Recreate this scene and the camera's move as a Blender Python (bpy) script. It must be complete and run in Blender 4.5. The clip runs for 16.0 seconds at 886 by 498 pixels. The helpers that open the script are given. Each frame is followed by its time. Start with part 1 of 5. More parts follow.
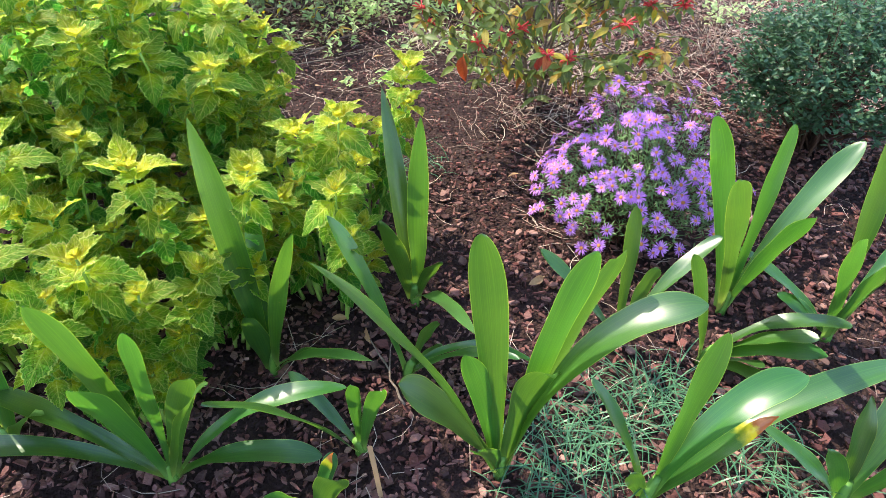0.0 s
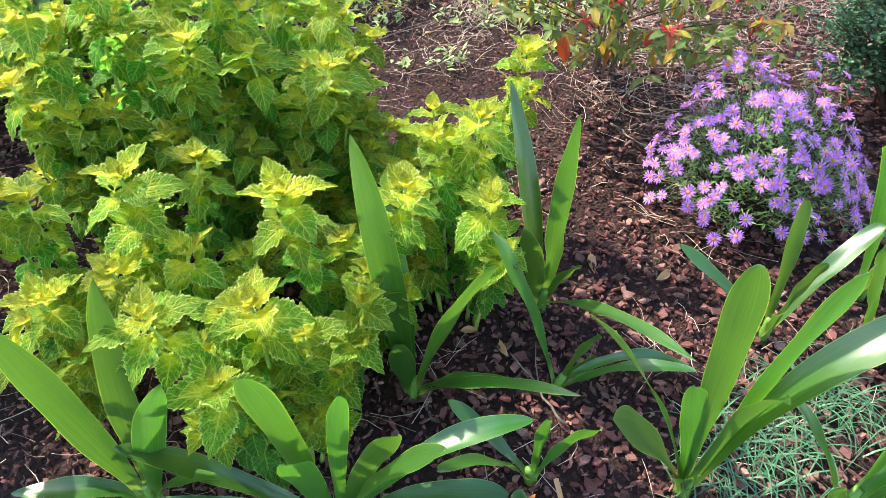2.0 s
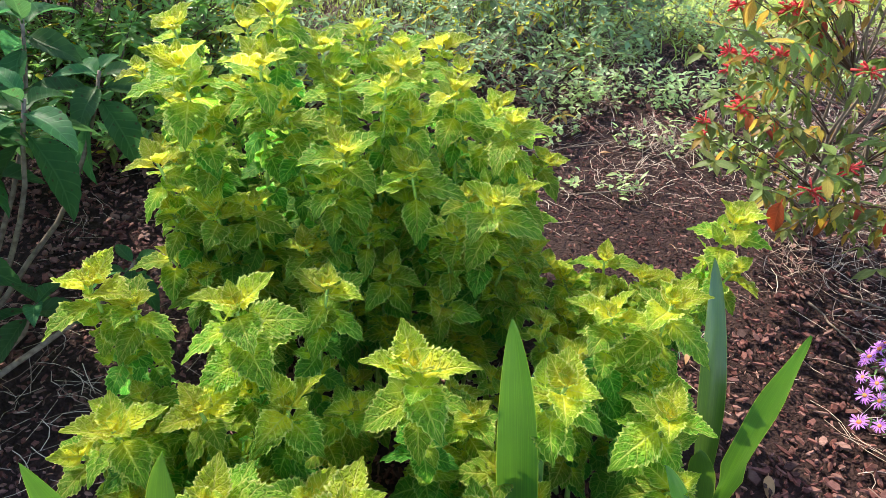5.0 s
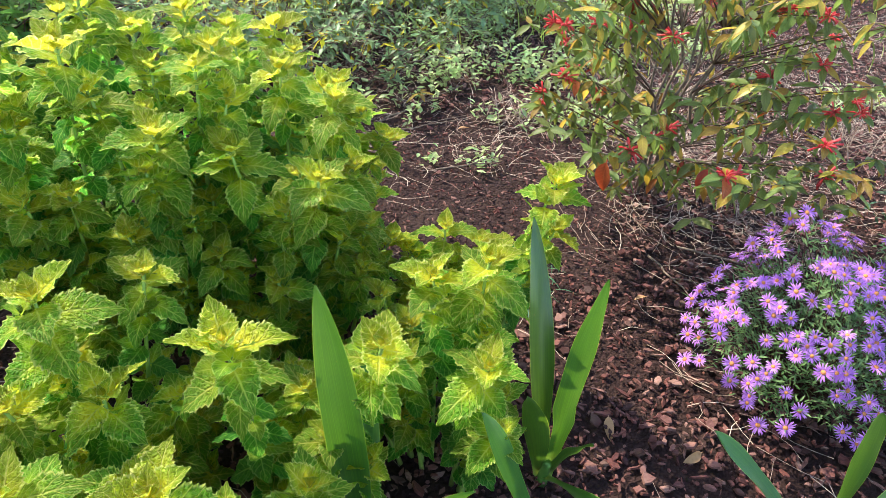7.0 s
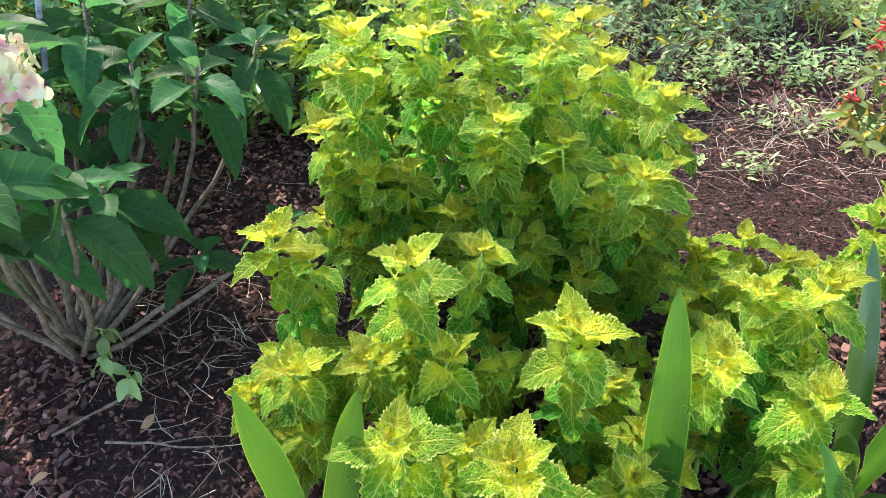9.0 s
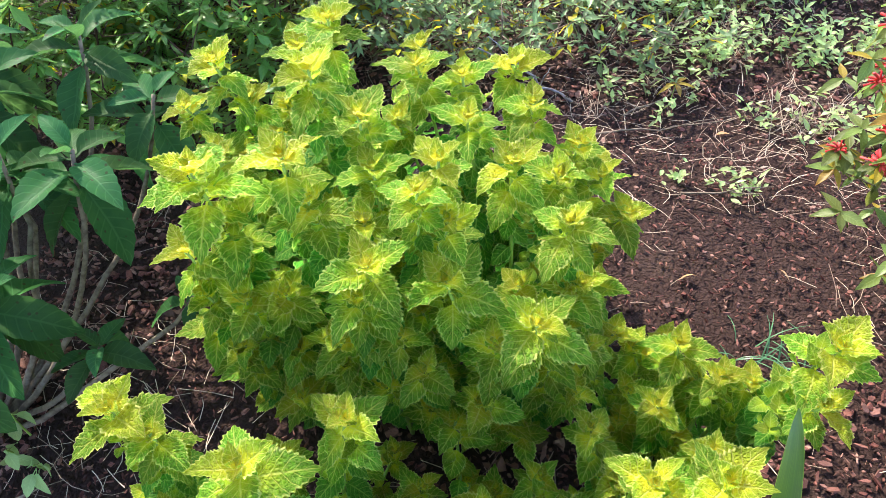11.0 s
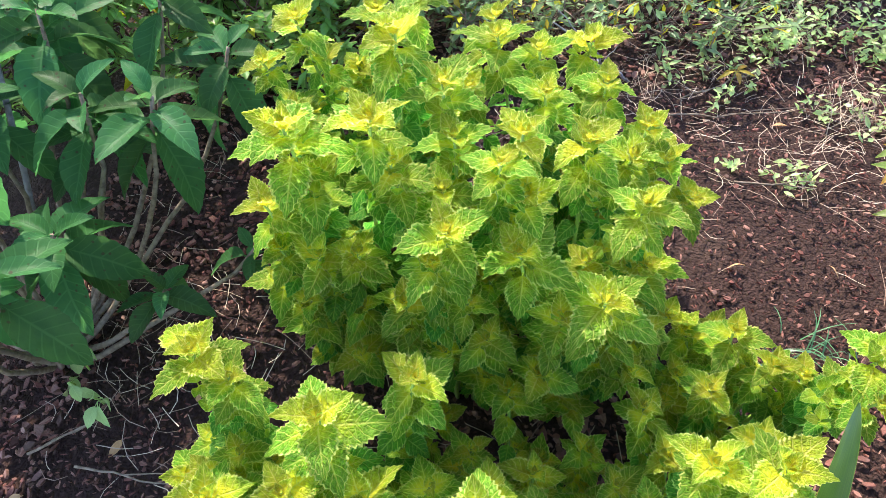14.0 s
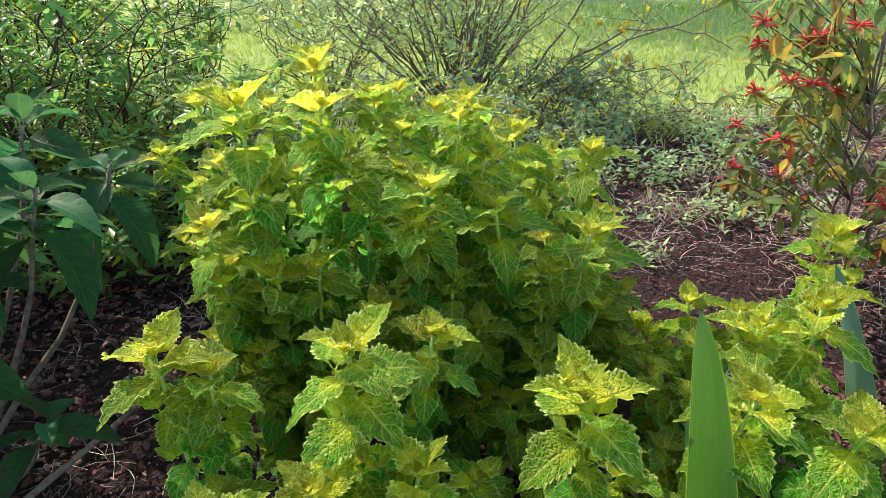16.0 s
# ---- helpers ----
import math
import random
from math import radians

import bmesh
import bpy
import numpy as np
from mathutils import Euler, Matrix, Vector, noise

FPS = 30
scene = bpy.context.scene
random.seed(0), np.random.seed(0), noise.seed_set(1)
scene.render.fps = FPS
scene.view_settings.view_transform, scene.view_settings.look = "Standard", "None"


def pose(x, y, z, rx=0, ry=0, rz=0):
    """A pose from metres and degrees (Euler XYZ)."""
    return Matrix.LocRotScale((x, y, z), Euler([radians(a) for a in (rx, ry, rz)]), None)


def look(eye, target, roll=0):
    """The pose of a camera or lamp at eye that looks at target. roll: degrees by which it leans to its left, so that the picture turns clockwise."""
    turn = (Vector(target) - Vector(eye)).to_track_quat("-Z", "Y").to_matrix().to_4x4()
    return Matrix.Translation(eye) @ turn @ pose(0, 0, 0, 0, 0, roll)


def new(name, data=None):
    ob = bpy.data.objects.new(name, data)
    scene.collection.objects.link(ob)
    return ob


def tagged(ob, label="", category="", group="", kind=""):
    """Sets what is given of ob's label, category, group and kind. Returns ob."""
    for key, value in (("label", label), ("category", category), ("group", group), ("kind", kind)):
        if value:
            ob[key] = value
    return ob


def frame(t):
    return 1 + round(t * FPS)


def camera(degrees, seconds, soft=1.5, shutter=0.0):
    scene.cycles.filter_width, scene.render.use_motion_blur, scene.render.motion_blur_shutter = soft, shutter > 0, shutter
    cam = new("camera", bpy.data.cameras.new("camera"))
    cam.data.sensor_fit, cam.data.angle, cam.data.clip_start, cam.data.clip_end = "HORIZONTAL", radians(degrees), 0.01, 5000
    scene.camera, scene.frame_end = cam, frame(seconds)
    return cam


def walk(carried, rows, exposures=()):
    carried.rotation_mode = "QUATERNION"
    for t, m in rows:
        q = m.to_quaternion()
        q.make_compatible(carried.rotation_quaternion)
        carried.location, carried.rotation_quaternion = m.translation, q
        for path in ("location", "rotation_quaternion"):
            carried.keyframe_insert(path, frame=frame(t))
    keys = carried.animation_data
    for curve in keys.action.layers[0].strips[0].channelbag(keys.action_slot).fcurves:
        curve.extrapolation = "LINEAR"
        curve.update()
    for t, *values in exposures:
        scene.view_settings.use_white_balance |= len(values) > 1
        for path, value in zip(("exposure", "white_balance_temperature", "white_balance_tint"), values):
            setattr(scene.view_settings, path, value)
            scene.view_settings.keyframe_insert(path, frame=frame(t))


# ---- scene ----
cam = camera(67.1, 16.0, 0.6)
PATH = [
    (0, (0.063, 0.18, 1.316), (0.011, 1.693, 0.009), 1.0),
    (0.5, (-0.03, 0.223, 1.299), (-0.178, 1.739, 0.003), 1.2),
    (1, (-0.236, 0.28, 1.298), (-0.298, 1.729, -0.08), 0.4),
    (1.5, (-0.311, 0.31, 1.302), (-0.297, 1.739, -0.097), 1.1),
    (2, (-0.324, 0.338, 1.31), (-0.295, 1.775, -0.081), -0.1),
    (2.5, (-0.331, 0.349, 1.303), (-0.3, 1.798, -0.074), 3.7),
    (3, (-0.364, 0.417, 1.288), (-0.482, 1.888, -0.062), 2.9),
    (3.5, (-0.402, 0.59, 1.265), (-0.785, 2.015, -0.085), -1.2),
    (3.7, (-0.426, 0.634, 1.262), (-0.876, 2.049, -0.078), -1.3),
    (5.8, (-0.362, 0.629, 1.294), (-0.623, 2.216, 0.105), 3.1),
    (6, (-0.338, 0.632, 1.297), (-0.574, 2.216, 0.099), 1.5),
    (6.5, (-0.289, 0.628, 1.288), (-0.419, 2.218, 0.082), 2.4),
    (7, (-0.266, 0.621, 1.275), (-0.335, 2.184, 0.029), 4.8),
    (7.5, (-0.329, 0.605, 1.275), (-0.428, 2.151, 0.009), 7.1),
    (8, (-0.48, 0.567, 1.267), (-0.799, 2.073, -0.011), 5.6),
    (8.2, (-0.513, 0.544, 1.264), (-0.949, 2.015, -0.018), 5.2),
    (10.3, (-0.442, 0.673, 1.415), (-1.035, 1.961, 0.004), -3.6),
    (10.5, (-0.411, 0.822, 1.435), (-1.007, 2.066, -0.013), -3.4),
    (11, (-0.394, 1.037, 1.491), (-1.002, 2.192, -0.024), -4.9),
    (11.5, (-0.452, 1.116, 1.529), (-1.09, 2.196, -0.029), -5.1),
    (12, (-0.557, 1.097, 1.572), (-1.301, 2.14, 0.036), -3.0),
    (12.5, (-0.612, 1.014, 1.618), (-1.546, 2.002, 0.151), -3.2),
    (13, (-0.575, 0.96, 1.619), (-1.508, 1.983, 0.176), -4.2),
    (13.5, (-0.511, 0.985, 1.548), (-1.224, 2.091, 0.042), -3.1),
    (14, (-0.475, 0.979, 1.513), (-1.095, 2.05, -0.058), -2.4),
    (14.5, (-0.479, 0.99, 1.486), (-1.055, 2.127, -0.055), -1.2),
    (15, (-0.518, 0.903, 1.369), (-1.03, 2.346, 0.084), -0.9),
    (15.5, (-0.583, 0.695, 1.268), (-0.864, 2.383, 0.234), -2.9),
    (16, (-0.644, 0.616, 1.059), (-0.9, 2.396, 0.184), -1.2),
]
EXPOSURES = [(0, 2.12), (3.5, 2.38), (5.8, 1.74), (8, 2.14), (12.5, 2.3), (14.5, 2.34), (15.2, 2.16), (16, 1.5)]
walk(cam, [(t, look(eye, target, roll)) for t, eye, target, roll in PATH], EXPOSURES)

# ---------------------------------------------------------------- light
SUN_AZ, SUN_EL = 143.0, 44.0      # degrees: bearing from +x towards +y, and height of the sun
sun_dir = Vector((math.cos(radians(SUN_AZ)) * math.cos(radians(SUN_EL)), math.sin(radians(SUN_AZ)) * math.cos(radians(SUN_EL)), math.sin(radians(SUN_EL))))
sun = new("sun", bpy.data.lights.new("sun", "SUN"))
sun.data.energy, sun.data.angle, sun.data.color = 2.4, radians(0.55), (1.0, 0.92, 0.76)
sun.matrix_world = look(sun_dir * 30, (0, 0, 0))
world = bpy.data.worlds.new("sky")
scene.world = world
world.use_nodes = True
sky = world.node_tree.nodes.new("ShaderNodeTexSky")
sky.sky_type, sky.sun_disc = "NISHITA", False
sky.sun_elevation, sky.sun_rotation = radians(SUN_EL), radians(90 - SUN_AZ)
world.node_tree.links.new(sky.outputs[0], world.node_tree.nodes["Background"].inputs[0])
world.node_tree.nodes["Background"].inputs[1].default_value = 0.15

G = 0.03                           # level of the soil
rng = random.Random(7)


# ---------------------------------------------------------------- materials
def rgb(r, g, b):
    return tuple((c / 255 / 12.92 if c / 255 <= 0.04045 else ((c / 255 + 0.055) / 1.055) ** 2.4) for c in (r, g, b)) + (1.0,)


class Mat:
    """A small writer of node materials."""

    def __init__(self, name, rough=0.5, spec=0.4):
        self.mat = bpy.data.materials.new(name)
        self.mat.use_nodes = True
        self.t = self.mat.node_tree
        self.p = self.t.nodes["Principled BSDF"]
        self.out = self.t.nodes["Material Output"]
        self.p.inputs["Roughness"].default_value = rough
        self.p.inputs["Specular IOR Level"].default_value = spec

    def put(self, socket, v):
        if hasattr(v, "is_linked"):
            self.t.links.new(v, socket)
        else:
            socket.default_value = v

    def node(self, kind, **ins):
        n = self.t.nodes.new("ShaderNode" + kind)
        for k, v in ins.items():
            self.put(n.inputs[k], v)
        return n

    def math(self, op, a, b=0.0, clamp=False):
        n = self.t.nodes.new("ShaderNodeMath")
        n.operation, n.use_clamp = op, clamp
        self.put(n.inputs[0], a)
        self.put(n.inputs[1], b)
        return n.outputs[0]

    def smooth(self, v, lo, hi, a=0.0, b=1.0):
        n = self.t.nodes.new("ShaderNodeMapRange")
        n.interpolation_type = "SMOOTHSTEP"
        for k, x in zip(("Value", "From Min", "From Max", "To Min", "To Max"), (v, lo, hi, a, b)):
            self.put(n.inputs[k], x)
        return n.outputs[0]

    def mix(self, f, a, b, kind="MIX"):
        n = self.t.nodes.new("ShaderNodeMix")
        n.data_type, n.blend_type = "RGBA", kind
        self.put(n.inputs[0], f)
        self.put(n.inputs[6], a)
        self.put(n.inputs[7], b)
        return n.outputs[2]

    def noise(self, vec, scale, detail=3.0, rough=0.55):
        n = self.node("TexNoise", Scale=scale, Detail=detail, Roughness=rough)
        if vec is not None:
            self.t.links.new(vec, n.inputs["Vector"])
        return n.outputs["Fac"]

    def coord(self, which="Object"):
        return self.t.nodes.new("ShaderNodeTexCoord").outputs[which]

    def position(self):
        return self.t.nodes.new("ShaderNodeNewGeometry").outputs["Position"]

    def island(self):
        return self.t.nodes.new("ShaderNodeNewGeometry").outputs["Random Per Island"]

    def own(self):
        return self.t.nodes.new("ShaderNodeObjectInfo").outputs["Random"]

    def bump(self, h, strength=0.3, distance=0.002):
        b = self.node("Bump", Strength=strength, Distance=distance, Height=h)
        self.t.links.new(b.outputs[0], self.p.inputs["Normal"])
        return b.outputs[0]

    def colour(self, c):
        self.put(self.p.inputs["Base Color"], c)

    def see_through(self, c, amount, normal=None):
        tr = self.node("BsdfTranslucent", Color=c)
        if normal is not None:
            self.t.links.new(normal, tr.inputs["Normal"])
        mx = self.node("MixShader", Fac=amount)
        self.t.links.new(self.p.outputs[0], mx.inputs[1])
        self.t.links.new(tr.outputs[0], mx.inputs[2])
        self.t.links.new(mx.outputs[0], self.out.inputs["Surface"])


def coleus_material(name, field, heart, vein, heart_reach, net, trans, joined=False, warm=0.490):
    """Quilted nettle-like leaf: green field, yellow heart, pale net of veins and pale scalloped margin."""
    m = Mat(name, 0.52, 0.3)
    uv = m.coord("UV")
    sep = m.node("SeparateXYZ", Vector=uv)
    u, v = sep.outputs[0], sep.outputs[1]
    s = m.math("MULTIPLY", m.math("ABSOLUTE", m.math("SUBTRACT", v, 0.5)), 2.0)
    own = m.island() if joined else m.own()
    rib = m.smooth(s, 0.02, 0.09, 1.0, 0.0)
    bent = m.math("ADD", u, m.math("MULTIPLY", m.math("SUBTRACT", m.noise(uv, 6.0), 0.5), 0.06))
    w = m.math("FRACT", m.math("SUBTRACT", m.math("MULTIPLY", bent, 6.0), m.math("MULTIPLY", s, 1.7)))
    off = m.math("ABSOLUTE", m.math("SUBTRACT", w, 0.5))
    side = m.smooth(off, 0.02, 0.10, 1.0, 0.0)
    warp = m.node("VectorMath")
    warp.operation = "MULTIPLY_ADD"
    m.put(warp.inputs[0], uv)
    warp.inputs[1].default_value = (17, 12, 1)
    lift = m.node("CombineXYZ", Z=m.math("MULTIPLY", own, 40.0))
    m.t.links.new(lift.outputs[0], warp.inputs[2])
    vor = m.node("TexVoronoi", Scale=1.0)
    vor.feature = "DISTANCE_TO_EDGE"
    m.t.links.new(warp.outputs[0], vor.inputs["Vector"])
    cell = vor.outputs["Distance"]
    mesh = m.smooth(cell, 0.015, 0.11, 1.0, 0.0)
    veins = m.math("MAXIMUM", rib, m.math("MAXIMUM", m.math("MULTIPLY", side, 0.95), m.math("MULTIPLY", mesh, net)))
    edge = m.smooth(s, 0.84, 0.97)
    patch = m.noise(m.coord("Object"), 3.0)
    heat = m.math("ADD", u, m.math("MULTIPLY", m.math("SUBTRACT", patch, 0.5), 0.5))
    hmask = m.smooth(m.math("ADD", heat, m.math("MULTIPLY", s, 0.40)), heart_reach - 0.35, heart_reach + 0.35, 1.0, 0.0)
    hmask = m.math("MULTIPLY", hmask, m.smooth(own, 0.0, 0.7, 0.45, 1.0))
    base = m.mix(m.smooth(m.noise(m.coord("UV"), 9.0, 4.0), 0.35, 0.7), field, tuple(0.66 * x for x in field[:3]) + (1,))
    col = m.mix(hmask, base, heart)
    col = m.mix(m.math("MULTIPLY", veins, 0.68), col, vein)
    col = m.mix(m.math("MULTIPLY", edge, 0.85), col, tuple(0.90 * x + 0.05 for x in vein[:3]) + (1,))
    hue = m.node("HueSaturation", Color=col, Value=m.smooth(own, 0, 1, 0.84, 1.14), Hue=m.smooth(own, 0, 1, 0.486, 0.506))
    m.colour(hue.outputs[0])
    h = m.math("SUBTRACT", m.smooth(cell, 0.0, 0.45), m.math("MULTIPLY", m.math("MAXIMUM", rib, side), 0.9))
    nrm = m.bump(h, 1.0, 0.004)
    glow = m.node("HueSaturation", Color=hue.outputs[0], Saturation=1.0, Value=1.8, Hue=warm).outputs[0]
    m.see_through(glow, trans, nrm)
    return m.mat


def plain_leaf(name, colour, dark, rough=0.4, trans=0.3, vein=0.12, ribs=8.0, own=True, spec=0.4, spots=0.0, relief=0.35):
    m = Mat(name, rough, spec)
    uv = m.coord("UV")
    sep = m.node("SeparateXYZ", Vector=uv)
    u, v = sep.outputs[0], sep.outputs[1]
    s = m.math("MULTIPLY", m.math("ABSOLUTE", m.math("SUBTRACT", v, 0.5)), 2.0)
    rib = m.smooth(s, 0.02, 0.09, 1.0, 0.0)
    w = m.math("FRACT", m.math("SUBTRACT", m.math("MULTIPLY", u, ribs), m.math("MULTIPLY", s, 1.6)))
    side = m.smooth(m.math("ABSOLUTE", m.math("SUBTRACT", w, 0.5)), 0.03, 0.12, 1.0, 0.0)
    veins = m.math("MAXIMUM", rib, m.math("MULTIPLY", side, 0.7))
    r = m.own() if own else m.island()
    col = m.mix(m.noise(m.position(), 40.0), colour, dark)
    pale = tuple(min(1, x * 1.9 + 0.03) for x in colour[:3]) + (1,)
    col = m.mix(m.math("MULTIPLY", veins, vein), col, pale)
    hue = m.node("HueSaturation", Color=col, Value=m.smooth(r, 0, 1, 0.7, 1.3), Hue=m.smooth(r, 0, 1, 0.478, 0.515))
    c = hue.outputs[0]
    if spots:
        dots = m.node("TexVoronoi", Scale=46.0)
        m.t.links.new(m.position(), dots.inputs["Vector"])
        c = m.mix(m.math("MULTIPLY", m.smooth(dots.outputs["Distance"], 0.10, 0.2, 1.0, 0.0), spots), c, rgb(70, 45, 40))
    m.colour(c)
    nrm = m.bump(m.math("SUBTRACT", m.noise(m.position(), 120.0), veins), relief, 0.0015)
    if trans:
        glow = m.node("HueSaturation", Color=c, Saturation=1.03, Value=1.7, Hue=0.488).outputs[0]
        m.see_through(glow, trans, nrm)
    return m.mat


def strap_material(name="crinum_leaf", dry=0.0):
    """Thick smooth strap leaf with fine lengthwise lines, paler keel and a thin sunlit rim painted on the margin."""
    m = Mat(name, 0.35, 0.85)
    m.p.inputs["IOR"].default_value = 1.58
    uv = m.coord("UV")
    sep = m.node("SeparateXYZ", Vector=uv)
    u, v = sep.outputs[0], sep.outputs[1]
    s = m.math("MULTIPLY", m.math("ABSOLUTE", m.math("SUBTRACT", v, 0.5)), 2.0)
    st = m.node("VectorMath")
    st.operation = "MULTIPLY"
    m.put(st.inputs[0], uv)
    st.inputs[1].default_value = (1.6, 42, 1)
    lines = m.noise(st.outputs[0], 1.0, 2.0)
    own = m.own()
    col = m.mix(m.noise(m.position(), 9.0), rgb(54, 102, 36), rgb(34, 80, 32))
    col = m.mix(m.smooth(lines, 0.40, 0.80, 0.0, 0.22), col, rgb(104, 160, 48))
    # Light catching the leaf edge, put into the margin colour.
    col = m.mix(m.smooth(s, 0.94, 1.0, 0.0, 0.4), col, rgb(168, 196, 84))
    col = m.mix(m.smooth(u, 0.0, 0.16, 0.6, 0.0), col, rgb(140, 170, 88))
    blot = m.noise(m.position(), 75.0, 4.0)
    if dry:
        end = m.math("ADD", u, m.math("MULTIPLY", m.math("SUBTRACT", blot, 0.5), 0.12))
        col = m.mix(m.smooth(end, dry - 0.12, dry), col, rgb(214, 196, 40))
        col = m.mix(m.smooth(end, dry, dry + 0.06), col, rgb(176, 104, 48))
    col = m.mix(m.smooth(blot, 0.70, 0.78, 0.0, 0.6), col, rgb(120, 110, 50))
    hue = m.node("HueSaturation", Color=col, Value=m.smooth(own, 0, 1, 0.85, 1.15), Hue=m.smooth(own, 0, 1, 0.483, 0.508))
    m.colour(hue.outputs[0])
    nrm = m.bump(lines, 0.15, 0.0010)
    glow = m.node("HueSaturation", Color=hue.outputs[0], Saturation=1.08, Value=2.3, Hue=0.466).outputs[0]
    m.see_through(glow, 0.33, nrm)
    return m.mat


def bark(name, a, b, scale=60.0, rough=0.8):
    m = Mat(name, rough, 0.25)
    n1 = m.noise(m.position(), scale, 5.0)
    n2 = m.noise(m.position(), scale * 0.15, 2.0)
    c = m.mix(m.smooth(n1, 0.35, 0.7), a, b)
    m.colour(m.mix(m.smooth(n2, 0.3, 0.8, 0.0, 0.4), c, tuple(0.5 * x for x in a[:3]) + (1,)))
    m.bump(n1, 0.6, 0.002)
    return m.mat


def chip_material():
    m = Mat("bark_chip", 0.72, 0.3)
    r = m.island()
    ramp = m.node("ValToRGB", Fac=r)
    e = ramp.color_ramp.elements
    e[0].color, e[1].color = rgb(54, 32, 30), rgb(160, 122, 110)
    for at, c in ((0.25, rgb(90, 48, 43)), (0.5, rgb(126, 76, 68)), (0.7, rgb(102, 66, 62)), (0.9, rgb(134, 92, 84))):
        e.new(at).color = c
    st = m.node("Mapping", Vector=m.position(), Scale=(1.0, 3.0, 1.0))
    n = m.noise(st.outputs[0], 120.0, 5.0)
    c = m.mix(m.smooth(n, 0.3, 0.75, 0.0, 0.55), ramp.outputs[0], rgb(58, 34, 30))
    c = m.mix(m.smooth(m.noise(m.position(), 14.0), 0.45, 0.75, 0.0, 0.35), c, rgb(150, 122, 108))
    m.colour(c)
    m.bump(n, 0.7, 0.002)
    return m.mat


def ground_material():
    """Dark mulch fines in the bed, running unevenly into turf."""
    m = Mat("bed_and_lawn", 0.9, 0.15)
    p = m.position()
    n = m.noise(p, 70.0, 6.0, 0.7)
    bend = m.node("TexNoise", Scale=24.0, Detail=3.0)
    m.t.links.new(p, bend.inputs["Vector"])
    shift = m.node("VectorMath")
    shift.operation = "MULTIPLY_ADD"
    m.t.links.new(bend.outputs["Color"], shift.inputs[0])
    shift.inputs[1].default_value = (0.07, 0.07, 0.07)
    m.t.links.new(p, shift.inputs[2])
    v = m.node("TexVoronoi", Scale=75.0)
    m.t.links.new(shift.outputs[0], v.inputs["Vector"])
    soil = m.mix(n, rgb(34, 24, 23), rgb(82, 60, 56))
    soil = m.mix(m.smooth(v.outputs["Distance"], 0.2, 0.8, 0.0, 0.45), soil, rgb(30, 21, 20))
    soil = m.mix(m.smooth(m.noise(p, 3.5, 4.0), 0.55, 0.75, 0.0, 0.35), soil, rgb(96, 78, 70))
    turf = m.mix(m.noise(p, 5.0, 4.0), rgb(146, 160, 78), rgb(178, 188, 108))
    turf = m.mix(m.smooth(m.noise(p, 0.6, 3.0), 0.4, 0.7, 0.0, 0.6), turf, rgb(176, 180, 100))
    turf = m.mix(m.smooth(m.noise(p, 160.0, 3.0), 0.5, 0.8, 0.0, 0.6), turf, rgb(84, 116, 40))
    sep = m.node("SeparateXYZ", Vector=p)
    edge = m.math("ADD", sep.outputs[1], m.math("MULTIPLY", m.math("SUBTRACT", m.noise(p, 2.2, 5.0, 0.65), 0.5), 1.5))
    far = m.math("ABSOLUTE", sep.outputs[0])
    edge = m.math("SUBTRACT", edge, m.math("MULTIPLY", m.math("MAXIMUM", m.math("SUBTRACT", sep.outputs[0], 0.5), 0.0), 0.9))
    lawn = m.math("MAXIMUM", m.smooth(edge, 4.2, 4.6), m.math("MAXIMUM", m.smooth(m.math("ADD", far, m.noise(p, 1.3)), 3.9, 4.2), m.smooth(m.math("ADD", sep.outputs[1], m.math("MULTIPLY", m.noise(p, 1.7, 4.0), 0.5)), 0.3, 0.1)))
    m.colour(m.mix(lawn, soil, turf))
    m.bump(m.math("ADD", n, v.outputs["Distance"]), 0.9, 0.012)
    return m.mat


def strand(name, a, b, rough=0.6, trans=0.0):
    """Colour for blades, needles and petals: one tone per island."""
    m = Mat(name, rough, 0.3)
    c = m.mix(m.island(), a, b)
    c = m.mix(m.smooth(m.noise(m.position(), 90.0), 0.4, 0.8, 0.0, 0.35), c, tuple(0.6 * x for x in a[:3]) + (1,))
    m.colour(c)
    if trans:
        m.see_through(m.node("HueSaturation", Color=c, Value=1.5).outputs[0], trans)
    return m.mat


def sepal_material():
    """Fading sepals: cream and green-white with rosy patches."""
    m = Mat("hydrangea_sepal", 0.65, 0.2)
    n = m.noise(m.position(), 26.0, 2.0)
    c = m.mix(m.smooth(n, 0.46, 0.66), rgb(220, 212, 176), rgb(198, 136, 140))
    c = m.mix(m.smooth(m.own(), 0.55, 1.0, 0.0, 0.7), c, rgb(192, 196, 140))
    c = m.mix(m.smooth(m.own(), 0.0, 0.12, 0.6, 0.0), c, rgb(168, 110, 80))
    m.colour(c)
    m.see_through(c, 0.3)
    return m.mat


M_YOUNG = coleus_material("coleus_young_leaf", rgb(152, 180, 42), rgb(222, 212, 52), rgb(226, 226, 120), 0.60, 0.20, 0.50)
M_MID = coleus_material("coleus_leaf", rgb(112, 166, 42), rgb(200, 204, 46), rgb(214, 220, 114), 0.42, 0.26, 0.52)
M_OLD = coleus_material("coleus_old_leaf", rgb(84, 154, 46), rgb(126, 180, 48), rgb(176, 208, 100), 0.25, 0.22, 0.54, False, 0.502)
M_UNDER = coleus_material("coleus_under_leaf", rgb(72, 144, 46), rgb(100, 164, 48), rgb(156, 196, 92), 0.25, 0.3, 0.54, True, 0.502)
M_AXIL = coleus_material("coleus_axil_leaf", rgb(124, 174, 42), rgb(184, 202, 46), rgb(204, 218, 112), 0.50, 0.4, 0.52, True)
